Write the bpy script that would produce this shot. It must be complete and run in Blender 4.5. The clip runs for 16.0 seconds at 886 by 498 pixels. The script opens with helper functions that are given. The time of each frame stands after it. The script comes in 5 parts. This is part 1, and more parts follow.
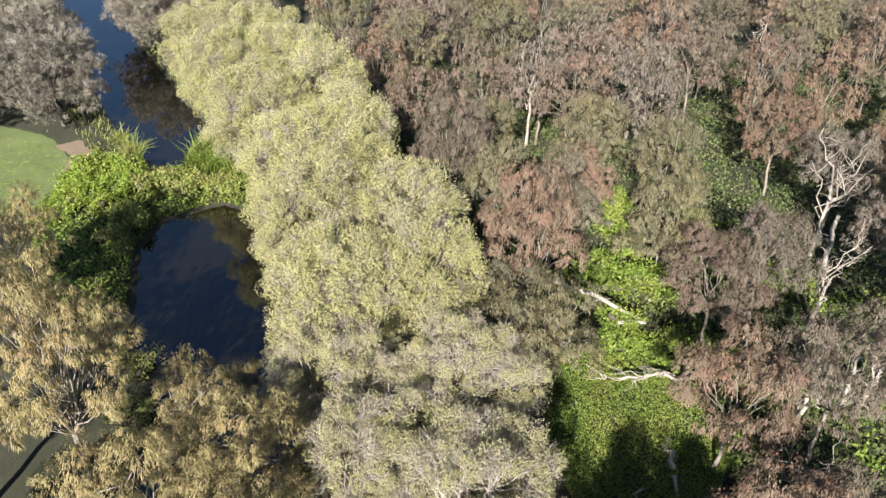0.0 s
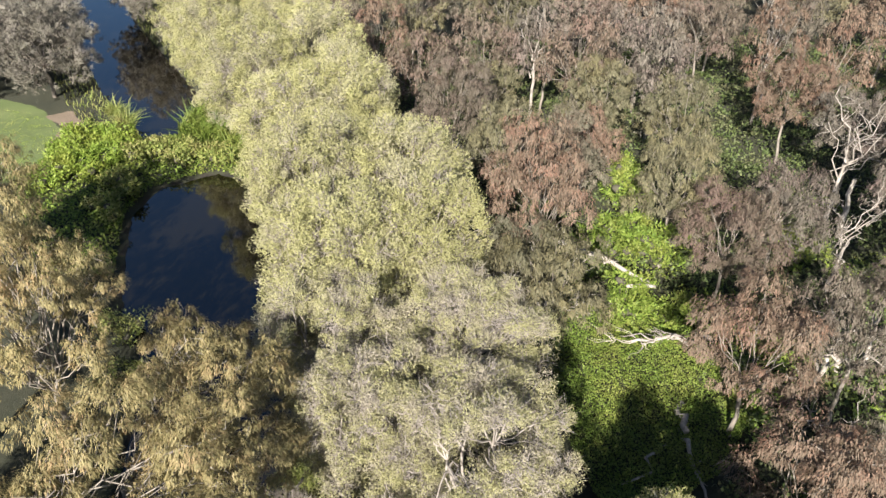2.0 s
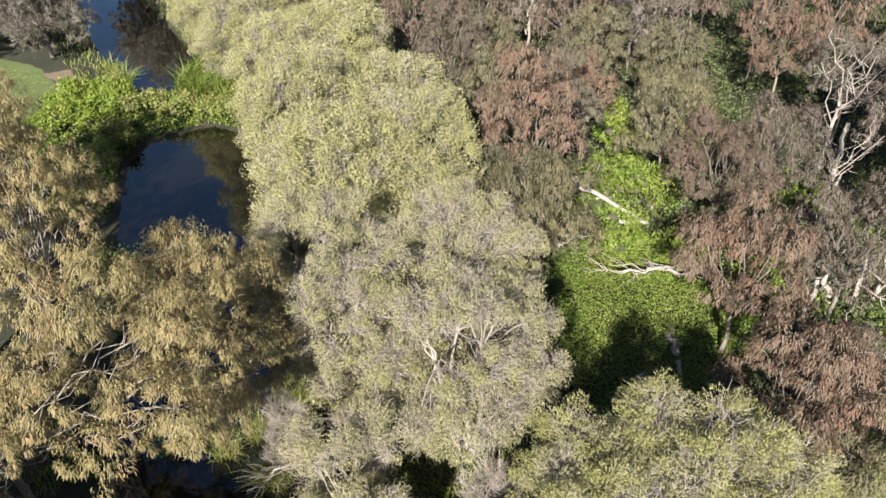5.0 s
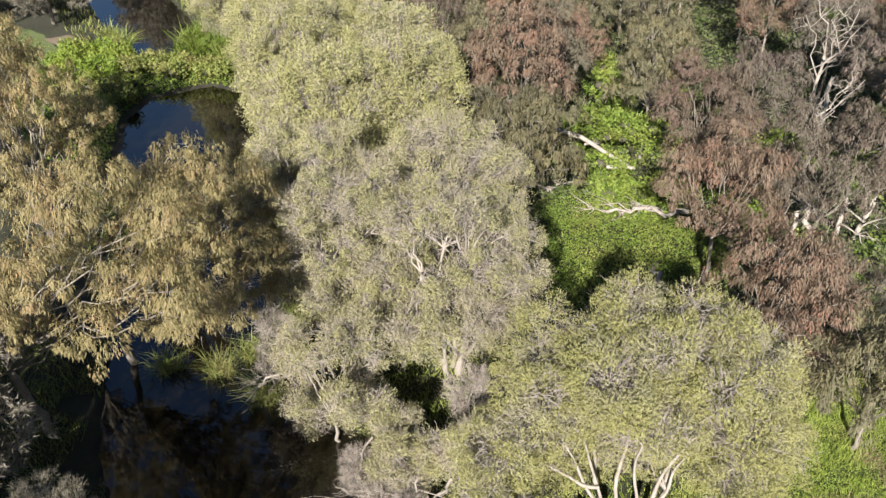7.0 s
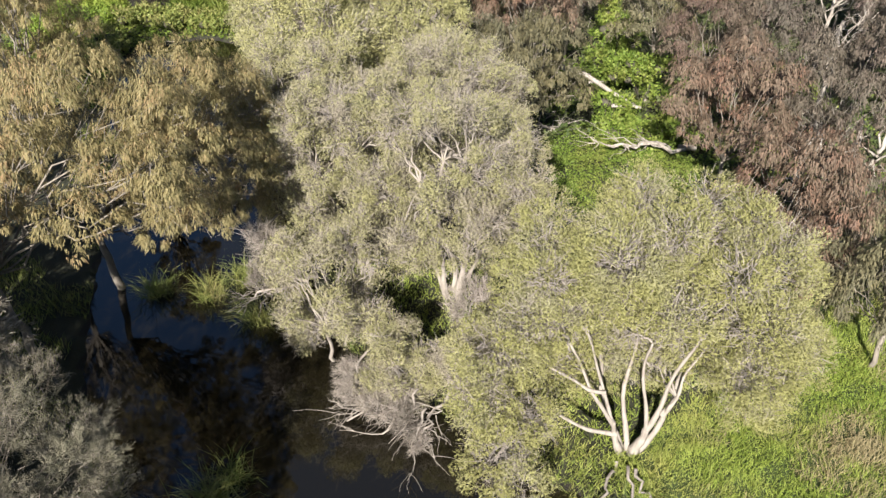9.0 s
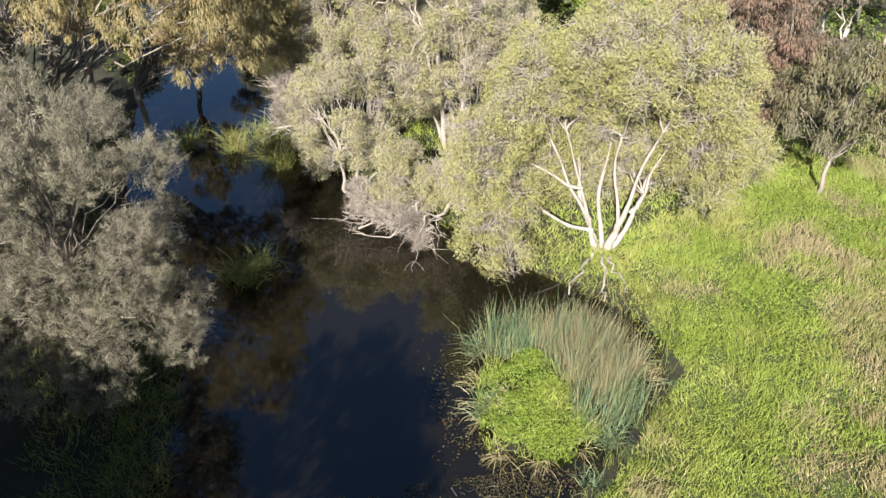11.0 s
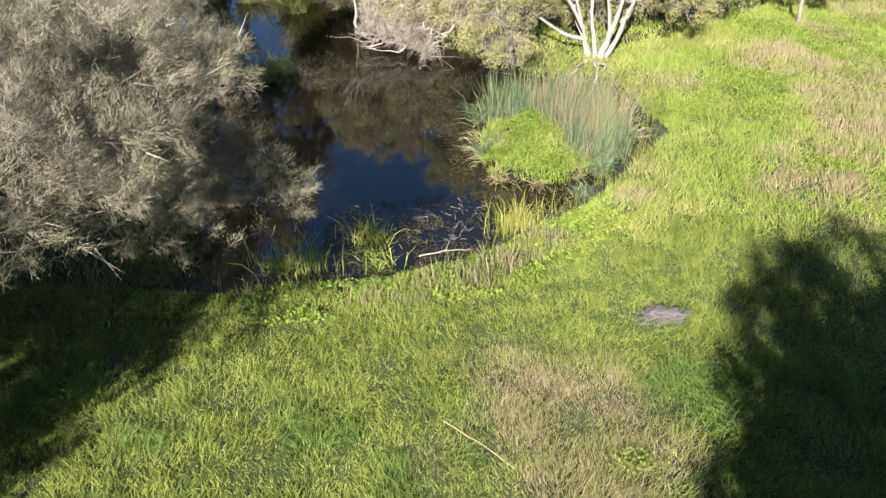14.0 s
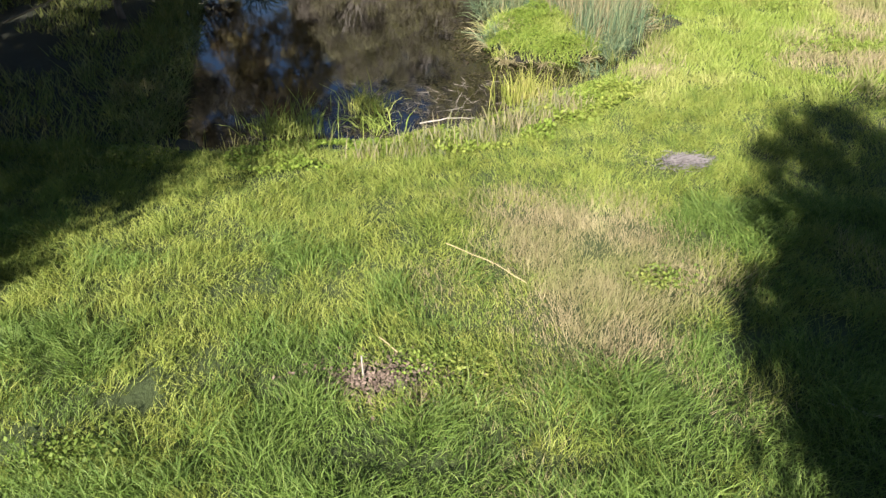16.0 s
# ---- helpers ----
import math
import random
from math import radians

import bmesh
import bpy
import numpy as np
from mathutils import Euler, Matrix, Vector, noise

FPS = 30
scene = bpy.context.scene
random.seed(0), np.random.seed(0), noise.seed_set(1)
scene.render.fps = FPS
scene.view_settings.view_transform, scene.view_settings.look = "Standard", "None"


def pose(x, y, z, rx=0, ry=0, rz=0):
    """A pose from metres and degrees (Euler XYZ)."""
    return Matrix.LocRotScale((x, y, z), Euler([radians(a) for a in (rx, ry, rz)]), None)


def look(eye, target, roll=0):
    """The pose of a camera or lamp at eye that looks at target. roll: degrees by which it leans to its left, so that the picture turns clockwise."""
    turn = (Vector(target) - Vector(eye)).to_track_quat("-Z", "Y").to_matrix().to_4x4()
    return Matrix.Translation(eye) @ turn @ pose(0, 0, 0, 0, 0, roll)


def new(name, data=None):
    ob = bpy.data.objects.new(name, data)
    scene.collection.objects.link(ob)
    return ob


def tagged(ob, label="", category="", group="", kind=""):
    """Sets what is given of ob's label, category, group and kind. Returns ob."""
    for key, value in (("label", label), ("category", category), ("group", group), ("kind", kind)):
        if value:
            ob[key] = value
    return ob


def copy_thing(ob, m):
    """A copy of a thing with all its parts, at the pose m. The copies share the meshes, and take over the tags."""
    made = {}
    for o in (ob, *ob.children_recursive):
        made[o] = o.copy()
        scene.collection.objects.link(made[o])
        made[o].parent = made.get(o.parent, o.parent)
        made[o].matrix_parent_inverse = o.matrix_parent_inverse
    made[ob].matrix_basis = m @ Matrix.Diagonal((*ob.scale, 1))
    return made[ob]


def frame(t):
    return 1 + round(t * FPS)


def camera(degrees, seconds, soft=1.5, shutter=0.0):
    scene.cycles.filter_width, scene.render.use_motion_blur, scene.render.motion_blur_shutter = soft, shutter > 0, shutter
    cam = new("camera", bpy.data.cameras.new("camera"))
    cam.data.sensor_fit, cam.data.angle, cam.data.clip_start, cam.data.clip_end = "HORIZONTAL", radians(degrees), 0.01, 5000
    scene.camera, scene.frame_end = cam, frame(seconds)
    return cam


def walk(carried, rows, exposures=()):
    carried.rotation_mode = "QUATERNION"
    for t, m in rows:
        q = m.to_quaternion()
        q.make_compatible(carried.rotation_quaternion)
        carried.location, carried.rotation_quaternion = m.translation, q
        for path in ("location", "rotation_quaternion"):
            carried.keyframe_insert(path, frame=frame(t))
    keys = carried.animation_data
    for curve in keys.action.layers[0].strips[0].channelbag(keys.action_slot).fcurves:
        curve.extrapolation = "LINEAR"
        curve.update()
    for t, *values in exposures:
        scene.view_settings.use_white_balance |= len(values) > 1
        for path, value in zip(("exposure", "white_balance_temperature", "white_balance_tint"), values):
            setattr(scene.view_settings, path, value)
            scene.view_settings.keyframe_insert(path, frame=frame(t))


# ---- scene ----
cam = camera(60.3, 16.0, soft=1.45)
METRES, EYE, TILT, LEAN, TURN = 34.0, 30.1, -35.0, 0.0, 0.0
ROWS = [
    (0.0, 0.0, 0.0, 0.0, 0.0, 0.0, -0.0),
    (0.5, -0.0, 0.0106, -0.0124, 0.01, 0.01, -0.0),
    (1.0, -0.0006, 0.0215, -0.0267, 0.01, 0.01, -0.02),
    (1.5, -0.0011, 0.0364, -0.0457, 0.02, 0.02, -0.03),
    (2.0, -0.0013, 0.0516, -0.064, 0.03, 0.03, -0.04),
    (2.5, -0.0018, 0.0664, -0.0834, 0.04, 0.04, -0.03),
    (3.0, -0.0017, 0.0808, -0.1031, 0.06, 0.04, -0.03),
    (3.5, -0.0013, 0.0953, -0.1214, 0.08, 0.04, -0.02),
    (3.7, -0.0005, 0.0995, -0.1275, 0.09, 0.04, -0.02),
    (5.8, 0.0231, 0.0079, -0.1986, 0.2, 0.06, -0.1),
    (6.0, 0.0254, 0.0058, -0.2093, 0.21, 0.06, -0.11),
    (6.5, 0.0284, 0.0084, -0.2372, 0.23, 0.08, -0.18),
    (7.0, 0.0292, 0.0203, -0.2587, 0.25, 0.08, -0.2),
    (7.5, 0.0296, 0.0347, -0.2778, 0.29, 0.1, -0.23),
    (8.0, 0.0302, 0.0503, -0.2963, 0.33, 0.08, -0.24),
    (8.2, 0.0304, 0.0556, -0.3047, 0.33, 0.09, -0.25),
    (10.3, 0.0325, -0.0105, -0.4761, 0.34, 0.22, -0.43),
    (10.5, 0.0327, -0.0257, -0.4973, 0.34, 0.23, -0.44),
    (11.0, 0.0337, -0.0505, -0.5445, 0.32, 0.31, -0.46),
    (11.5, 0.0328, -0.0561, -0.579, 0.26, 0.32, -0.49),
    (12.0, 0.031, -0.0557, -0.6064, 0.27, 0.39, -0.49),
    (12.5, 0.0294, -0.0635, -0.6391, 0.28, 0.43, -0.49),
    (13.0, 0.0295, -0.0795, -0.6801, 0.31, 0.49, -0.49),
    (13.5, 0.0292, -0.1004, -0.7243, 0.26, 0.48, -0.49),
    (14.0, 0.029, -0.116, -0.7663, 0.25, 0.49, -0.55),
    (14.5, 0.0286, -0.116, -0.7981, 0.22, 0.47, -0.57),
    (15.0, 0.0285, -0.1039, -0.8173, 0.23, 0.46, -0.6),
    (15.5, 0.0285, -0.0882, -0.8354, 0.25, 0.49, -0.6),
    (16.0, 0.0284, -0.0785, -0.8586, 0.3, 0.56, -0.55),
]
# the film camera's own brightening and darkening on the way
STOPS = [(0.0, 1.9), (3.5, 1.82), (6.0, 1.66), (8.0, 1.6), (10.5, 1.78), (11.5, 2.0), (12.5, 2.12), (13.5, 2.02), (15.0, 1.95), (16.0, 1.88)]
walk(cam, [(t, pose(0, 0, EYE, TILT, LEAN, TURN) @ pose(METRES * x, METRES * y, METRES * z, 90 + pitch, roll, yaw)) for t, x, y, z, yaw, pitch, roll in ROWS], STOPS)

# ---- light: low sun behind the camera, a little to its left, under a clear sky ----
SUN_EL, SUN_AZ = 31.0, 193.0   # azimuth clockwise from +y
world = bpy.data.worlds.new("sky")
scene.world = world
world.use_nodes = True
wn, wl = world.node_tree.nodes, world.node_tree.links
sky = wn.new("ShaderNodeTexSky")
sky.sky_type, sky.sun_disc = "NISHITA", False
sky.ozone_density = 6.0
sky.sun_elevation, sky.sun_rotation = radians(SUN_EL), radians(SUN_AZ)
wl.new(sky.outputs[0], wn["Background"].inputs[0])
wn["Background"].inputs[1].default_value = 0.037
sun = new("sun", bpy.data.lights.new("sun", "SUN"))
sun.data.energy, sun.data.angle, sun.data.color = 5.0, radians(0.55), (1.0, 0.945, 0.875)
sa, se = radians(SUN_AZ), radians(SUN_EL)
sun.matrix_world = look((0, 0, 0), (-math.sin(sa) * math.cos(se), -math.cos(sa) * math.cos(se), -math.sin(se)))
sun.location = (-20, -60, 60)


# ---- helpers ----
def vnoise(x, y, scale, seed=0):
    """Smooth value noise in 0..1 on arrays."""
    x, y = np.asarray(x) / scale + 917.3 + seed * 13.7, np.asarray(y) / scale + 431.9 + seed * 7.1
    xi, yi = np.floor(x), np.floor(y)
    fx, fy = x - xi, y - yi
    fx, fy = fx * fx * (3 - 2 * fx), fy * fy * (3 - 2 * fy)

    def h(a, b):
        v = np.sin(a * 127.1 + b * 311.7 + seed * 74.7) * 43758.5453
        return v - np.floor(v)
    return (h(xi, yi) * (1 - fx) + h(xi + 1, yi) * fx) * (1 - fy) + (h(xi, yi + 1) * (1 - fx) + h(xi + 1, yi + 1) * fx) * fy


def inside(px, py, poly):
    res = np.zeros(np.shape(px), bool)
    n = len(poly)
    for i in range(n):
        (x0, y0), (x1, y1) = poly[i], poly[(i + 1) % n]
        hit = ((y0 > py) != (y1 > py)) & (px < (x1 - x0) * (py - y0) / ((y1 - y0) or 1e-9) + x0)
        res ^= hit
    return res


def edge_distance(px, py, poly):
    """Signed distance to a closed outline: negative inside."""
    best = np.full(np.shape(px), 1e9)
    n = len(poly)
    for i in range(n):
        (x0, y0), (x1, y1) = poly[i], poly[(i + 1) % n]
        dx, dy = x1 - x0, y1 - y0
        k = np.clip(((px - x0) * dx + (py - y0) * dy) / (dx * dx + dy * dy), 0, 1)
        best = np.minimum(best, np.hypot(px - x0 - k * dx, py - y0 - k * dy))
    return np.where(inside(px, py, poly), -best, best)


def mesh_np(name, verts, tris, mats, slots=None, smooth=False):
    me = bpy.data.meshes.new(name)
    verts, tris = np.asarray(verts, np.float32), np.asarray(tris, np.int32)
    me.vertices.add(len(verts))
    me.vertices.foreach_set("co", verts.ravel())
    k = tris.shape[1]
    me.loops.add(tris.size)
    me.loops.foreach_set("vertex_index", tris.ravel())
    me.polygons.add(len(tris))
    me.polygons.foreach_set("loop_start", np.arange(0, tris.size, k, dtype=np.int32))
    for m in mats:
        me.materials.append(m)
    if slots is not None:
        me.polygons.foreach_set("material_index", np.asarray(slots, np.int32))
    if smooth:
        me.polygons.foreach_set("use_smooth", np.ones(len(tris), bool))
    me.update(calc_edges=True)
    return me


def part(name, me, parent, label=""):
    ob = new(name, me)
    ob.parent = parent
    return tagged(ob, label)


def norm(v):
    return v / np.maximum(np.linalg.norm(v, axis=-1, keepdims=True), 1e-9)


def ball(rng, n):
    return norm(rng.normal(size=(n, 3)))


def blades(rng, base, way, length, width, face=None):
    """One pointed triangle a leaf, turned to face a given way."""
    n = len(base)
    side = norm(np.cross(way, ball(rng, n) if face is None else face)) * (np.broadcast_to(width, n)[:, None] / 2)
    tip = base + way * np.broadcast_to(length, n)[:, None]
    v = np.stack([base - side, base + side, tip], 1).reshape(-1, 3)
    return v, np.arange(3 * n).reshape(-1, 3)


def bent(rng, base, way, length, width, droop):
    """A leaf of two lengths: a quad and a pointed end, bent by droop."""
    n = len(base)
    length, width = np.broadcast_to(length, n)[:, None], np.broadcast_to(width, n)[:, None]
    side = norm(np.cross(way, ball(rng, n))) * width / 2
    mid = base + way * length * 0.55
    tip = mid + norm(way + droop) * length * 0.5
    v = np.stack([base - side * 0.7, base + side * 0.7, mid - side, mid + side, tip], 1).reshape(-1, 3)
    k = np.arange(n)[:, None, None] * 5
    f = (k + np.array([[0, 1, 3], [0, 3, 2], [2, 3, 4]])[None]).reshape(-1, 3)
    return v, f


def tube(points, radii, sides=6):
    p = np.asarray(points, float)
    r = np.asarray(radii, float)
    d = norm(np.gradient(p, axis=0))
    a = norm(np.cross(d, [0.31, 0.17, 0.93] if abs(d[0][2]) < 0.9 else [1.0, 0.2, 0.1]))
    b = np.cross(d, a)
    ang = np.arange(sides) * 2 * math.pi / sides
    ring = (a[:, None] * np.cos(ang)[None, :, None] + b[:, None] * np.sin(ang)[None, :, None]) * r[:, None, None] + p[:, None]
    v = ring.reshape(-1, 3)
    f = []
    for i in range(len(p) - 1):
        for j in range(sides):
            q = (j + 1) % sides
            i0, i1 = i * sides, (i + 1) * sides
            f += [(i0 + j, i0 + q, i1 + q), (i0 + j, i1 + q, i1 + j)]
    last = (len(p) - 1) * sides
    for j in range(1, sides - 1):
        f.append((last, last + j, last + j + 1))
    return v, np.array(f)


def joined(pieces):
    vs, fs, n = [], [], 0
    for v, f in pieces:
        vs.append(v)
        fs.append(np.asarray(f) + n)
        n += len(v)
    return np.concatenate(vs), np.concatenate(fs)


def bough(rng, a, b, r0, r1, sag=0.15, steps=7, wobble=0.06, sides=6):
    a, b = np.asarray(a, float), np.asarray(b, float)
    s = np.linspace(0, 1, steps)[:, None]
    far = np.linalg.norm(b - a)
    p = a + (b - a) * s
    p[:, 2] += (np.sin(s[:, 0] * math.pi) * sag * far)
    p[1:-1] += rng.normal(size=(steps - 2, 3)) * wobble * far / 3
    return tube(p, r0 + (r1 - r0) * s[:, 0] ** 0.8, sides)


def swaying(rng, a, b, r0, r1, steps=12):
    """A bare limb that bends in slow curves, thick at the foot."""
    a, b = np.asarray(a, float), np.asarray(b, float)
    s = np.linspace(0, 1, steps)[:, None]
    far = np.linalg.norm(b - a)
    p = a + (b - a) * s + np.array([0, 0, 1.0]) * np.sin(s * math.pi) * -0.04 * far
    for wave in (1.0, 2.0, 3.3):
        p = p + np.sin(s * math.pi * wave + rng.uniform(0, 3)) * s * (1 - s) * 4 * rng.normal(size=3) * 0.035 * far / wave
    return tube(p, (r0 + (r1 - r0) * s[:, 0] ** 0.7) * (1 + 0.12 * np.sin(s[:, 0] * 19 + rng.uniform(0, 6))), 8)


# ---- materials ----
def material(name):
    m = bpy.data.materials.new(name)
    m.use_nodes = True
    n, l = m.node_tree.nodes, m.node_tree.links
    return m, n, l, n["Principled BSDF"]


def ramp(n, stops):
    r = n.new("ShaderNodeValToRGB")
    e = r.color_ramp.elements
    while len(e) < len(stops):
        e.new(0.5)
    for k, (p, c) in zip(e, stops):
        k.position, k.color = p, (*c, 1)
    return r


def noise_node(n, l, scale, detail=4.0, coords=None, rough=0.6):
    t = n.new("ShaderNodeTexNoise")
    t.inputs["Scale"].default_value, t.inputs["Detail"].default_value, t.inputs["Roughness"].default_value = scale, detail, rough
    if coords is not None:
        l.new(coords, t.inputs["Vector"])
    return t


def mixed(n, l, kind, fac, a, b):
    x = n.new("ShaderNodeMix")
    x.data_type, x.blend_type = "RGBA", kind
    for sock, val in ((x.inputs[0], fac), (x.inputs[6], a), (x.inputs[7], b)):
        if isinstance(val, (int, float)):
            sock.default_value = val
        elif isinstance(val, tuple):
            sock.default_value = (*val, 1)
        else:
            l.new(val, sock)
    return x.outputs[2]


def leaf_material(name, leaf, patch, patch_scale=0.9, through_light=0.3, rough=0.55, patch_at=(0.45, 0.62), tree_vary=0.25, tints=None):
    """leaf: colour stops from leaf to leaf; patch: a second tone in clumps of about a metre."""
    m, n, l, p = material(name)
    geo, info = n.new("ShaderNodeNewGeometry"), n.new("ShaderNodeObjectInfo")
    a = ramp(n, [(i / (len(leaf) - 1), c) for i, c in enumerate(leaf)])
    l.new(geo.outputs["Random Per Island"], a.inputs[0])
    b = ramp(n, [(i / (len(patch) - 1), c) for i, c in enumerate(patch)])
    l.new(geo.outputs["Random Per Island"], b.inputs[0])
    t = noise_node(n, l, patch_scale, 3.0, geo.outputs["Position"])
    s = n.new("ShaderNodeMapRange")
    s.inputs[1].default_value, s.inputs[2].default_value = patch_at
    l.new(t.outputs[0], s.inputs[0])
    c = mixed(n, l, "MIX", s.outputs[0], a.outputs[0], b.outputs[0])
    hsv = n.new("ShaderNodeHueSaturation")
    v = n.new("ShaderNodeMapRange")
    v.inputs[3].default_value, v.inputs[4].default_value = 1 - tree_vary, 1 + tree_vary
    l.new(info.outputs["Random"], v.inputs[0])
    l.new(v.outputs[0], hsv.inputs["Value"])
    if tints:
        tone = ramp(n, [((i + 0.5) / len(tints), q) for i, q in enumerate(tints)])
        l.new(info.outputs["Random"], tone.inputs[0])
        c = mixed(n, l, "MULTIPLY", 1.0, c, tone.outputs[0])
        far = n.new("ShaderNodeMath")
        far.operation = "MULTIPLY"
        far.inputs[1].default_value = 7.31
        wrap = n.new("ShaderNodeMath")
        wrap.operation = "FRACT"
        l.new(info.outputs["Random"], far.inputs[0])
        l.new(far.outputs[0], wrap.inputs[0])
        l.new(wrap.outputs[0], v.inputs[0])
    l.new(c, hsv.inputs["Color"])
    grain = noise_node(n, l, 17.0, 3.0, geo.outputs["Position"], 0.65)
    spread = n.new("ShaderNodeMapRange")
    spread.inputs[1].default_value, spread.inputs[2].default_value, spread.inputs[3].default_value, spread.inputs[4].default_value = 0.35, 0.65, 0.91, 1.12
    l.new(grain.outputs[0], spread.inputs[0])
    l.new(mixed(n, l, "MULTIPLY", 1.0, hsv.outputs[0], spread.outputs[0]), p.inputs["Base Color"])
    bmp = n.new("ShaderNodeBump")
    bmp.inputs["Strength"].default_value, bmp.inputs["Distance"].default_value = 0.5, 0.05
    l.new(grain.outputs[0], bmp.inputs["Height"])
    l.new(bmp.outputs[0], p.inputs["Normal"])
    p.inputs["Roughness"].default_value = rough
    p.inputs["Specular IOR Level"].default_value = 0.22
    tr, mx = n.new("ShaderNodeBsdfTranslucent"), n.new("ShaderNodeMixShader")
    l.new(hsv.outputs[0], tr.inputs[0])
    mx.inputs[0].default_value = through_light
    l.new(p.outputs[0], mx.inputs[1])
    l.new(tr.outputs[0], mx.inputs[2])
    l.new(mx.outputs[0], n["Material Output"].inputs[0])
    return m


def bark_material(name, light, dark, scale=6.0):
    m, n, l, p = material(name)
    tc = n.new("ShaderNodeTexCoord")
    mp = n.new("ShaderNodeMapping")
    mp.inputs["Scale"].default_value = (1, 1, 0.25)
    l.new(tc.outputs["Object"], mp.inputs[0])
    t = noise_node(n, l, scale, 6.0, mp.outputs[0], 0.7)
    r = ramp(n, [(0.3, dark), (0.55, light), (0.8, tuple(min(1, c * 1.15) for c in light))])
    l.new(t.outputs[0], r.inputs[0])
    l.new(r.outputs[0], p.inputs["Base Color"])
    p.inputs["Roughness"].default_value = 0.85
    b = n.new("ShaderNodeBump")
    b.inputs["Strength"].default_value, b.inputs["Distance"].default_value = 0.6, 0.03
    l.new(t.outputs[0], b.inputs["Height"])
    l.new(b.outputs[0], p.inputs["Normal"])
    return m


def ground_material(name, tones, scale, bump=0.05):
    m, n, l, p = material(name)
    geo = n.new("ShaderNodeNewGeometry")
    big = noise_node(n, l, scale, 5.0, geo.outputs["Position"], 0.65)
    small = noise_node(n, l, scale * 22, 6.0, geo.outputs["Position"], 0.75)
    r = ramp(n, [(0.28 + 0.44 * i / (len(tones) - 1), c) for i, c in enumerate(tones)])
    add = n.new("ShaderNodeMath")
    add.operation = "MULTIPLY_ADD"
    add.inputs[1].default_value = 0.55
    l.new(small.outputs[0], add.inputs[0])
    half = n.new("ShaderNodeMath")
    half.operation = "MULTIPLY"
    half.inputs[1].default_value = 0.5
    l.new(big.outputs[0], half.inputs[0])
    l.new(half.outputs[0], add.inputs[2])
    l.new(add.outputs[0], r.inputs[0])
    l.new(r.outputs[0], p.inputs["Base Color"])
    p.inputs["Roughness"].default_value = 0.95
    b = n.new("ShaderNodeBump")
    b.inputs["Strength"].default_value, b.inputs["Distance"].default_value = 1.0, bump
    l.new(small.outputs[0], b.inputs["Height"])
    l.new(b.outputs[0], p.inputs["Normal"])
    return m


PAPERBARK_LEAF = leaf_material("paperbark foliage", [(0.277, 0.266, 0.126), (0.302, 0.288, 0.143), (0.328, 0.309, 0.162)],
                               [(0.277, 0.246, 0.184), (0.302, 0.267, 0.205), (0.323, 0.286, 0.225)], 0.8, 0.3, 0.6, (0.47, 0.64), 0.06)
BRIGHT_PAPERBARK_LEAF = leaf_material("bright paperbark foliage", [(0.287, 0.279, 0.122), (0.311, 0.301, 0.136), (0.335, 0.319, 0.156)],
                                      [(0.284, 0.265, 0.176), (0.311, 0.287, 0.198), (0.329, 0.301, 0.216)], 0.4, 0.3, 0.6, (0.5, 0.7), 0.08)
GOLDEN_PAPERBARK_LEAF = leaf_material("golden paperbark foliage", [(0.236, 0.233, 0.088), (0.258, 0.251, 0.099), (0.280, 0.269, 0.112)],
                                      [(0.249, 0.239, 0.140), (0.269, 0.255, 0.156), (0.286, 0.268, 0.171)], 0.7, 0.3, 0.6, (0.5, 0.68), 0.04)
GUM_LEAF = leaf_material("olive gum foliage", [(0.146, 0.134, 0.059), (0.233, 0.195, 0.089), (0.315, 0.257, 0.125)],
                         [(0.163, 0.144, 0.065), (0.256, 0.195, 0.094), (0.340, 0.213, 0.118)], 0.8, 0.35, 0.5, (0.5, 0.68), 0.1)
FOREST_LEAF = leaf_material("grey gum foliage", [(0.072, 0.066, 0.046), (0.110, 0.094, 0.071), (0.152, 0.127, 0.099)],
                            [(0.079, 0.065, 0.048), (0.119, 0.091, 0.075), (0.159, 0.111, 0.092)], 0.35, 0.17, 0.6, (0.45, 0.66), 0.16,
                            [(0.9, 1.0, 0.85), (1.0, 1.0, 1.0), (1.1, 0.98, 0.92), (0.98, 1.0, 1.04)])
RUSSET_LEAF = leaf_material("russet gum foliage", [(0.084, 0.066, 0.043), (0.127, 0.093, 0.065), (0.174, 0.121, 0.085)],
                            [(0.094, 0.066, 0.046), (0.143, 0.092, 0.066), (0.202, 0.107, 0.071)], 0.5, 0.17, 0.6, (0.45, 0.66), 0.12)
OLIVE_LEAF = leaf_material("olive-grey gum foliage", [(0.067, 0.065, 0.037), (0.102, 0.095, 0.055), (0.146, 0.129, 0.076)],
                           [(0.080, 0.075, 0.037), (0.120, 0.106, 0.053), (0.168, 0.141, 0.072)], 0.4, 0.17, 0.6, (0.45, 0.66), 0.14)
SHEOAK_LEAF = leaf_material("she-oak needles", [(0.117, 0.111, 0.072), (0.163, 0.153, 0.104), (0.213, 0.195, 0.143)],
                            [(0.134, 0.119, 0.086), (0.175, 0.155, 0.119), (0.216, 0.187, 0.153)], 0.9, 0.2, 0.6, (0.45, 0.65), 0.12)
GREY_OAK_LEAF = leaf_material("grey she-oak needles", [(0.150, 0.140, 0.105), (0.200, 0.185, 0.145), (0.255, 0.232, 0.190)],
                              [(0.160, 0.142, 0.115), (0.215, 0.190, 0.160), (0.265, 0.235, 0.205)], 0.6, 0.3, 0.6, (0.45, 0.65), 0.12)
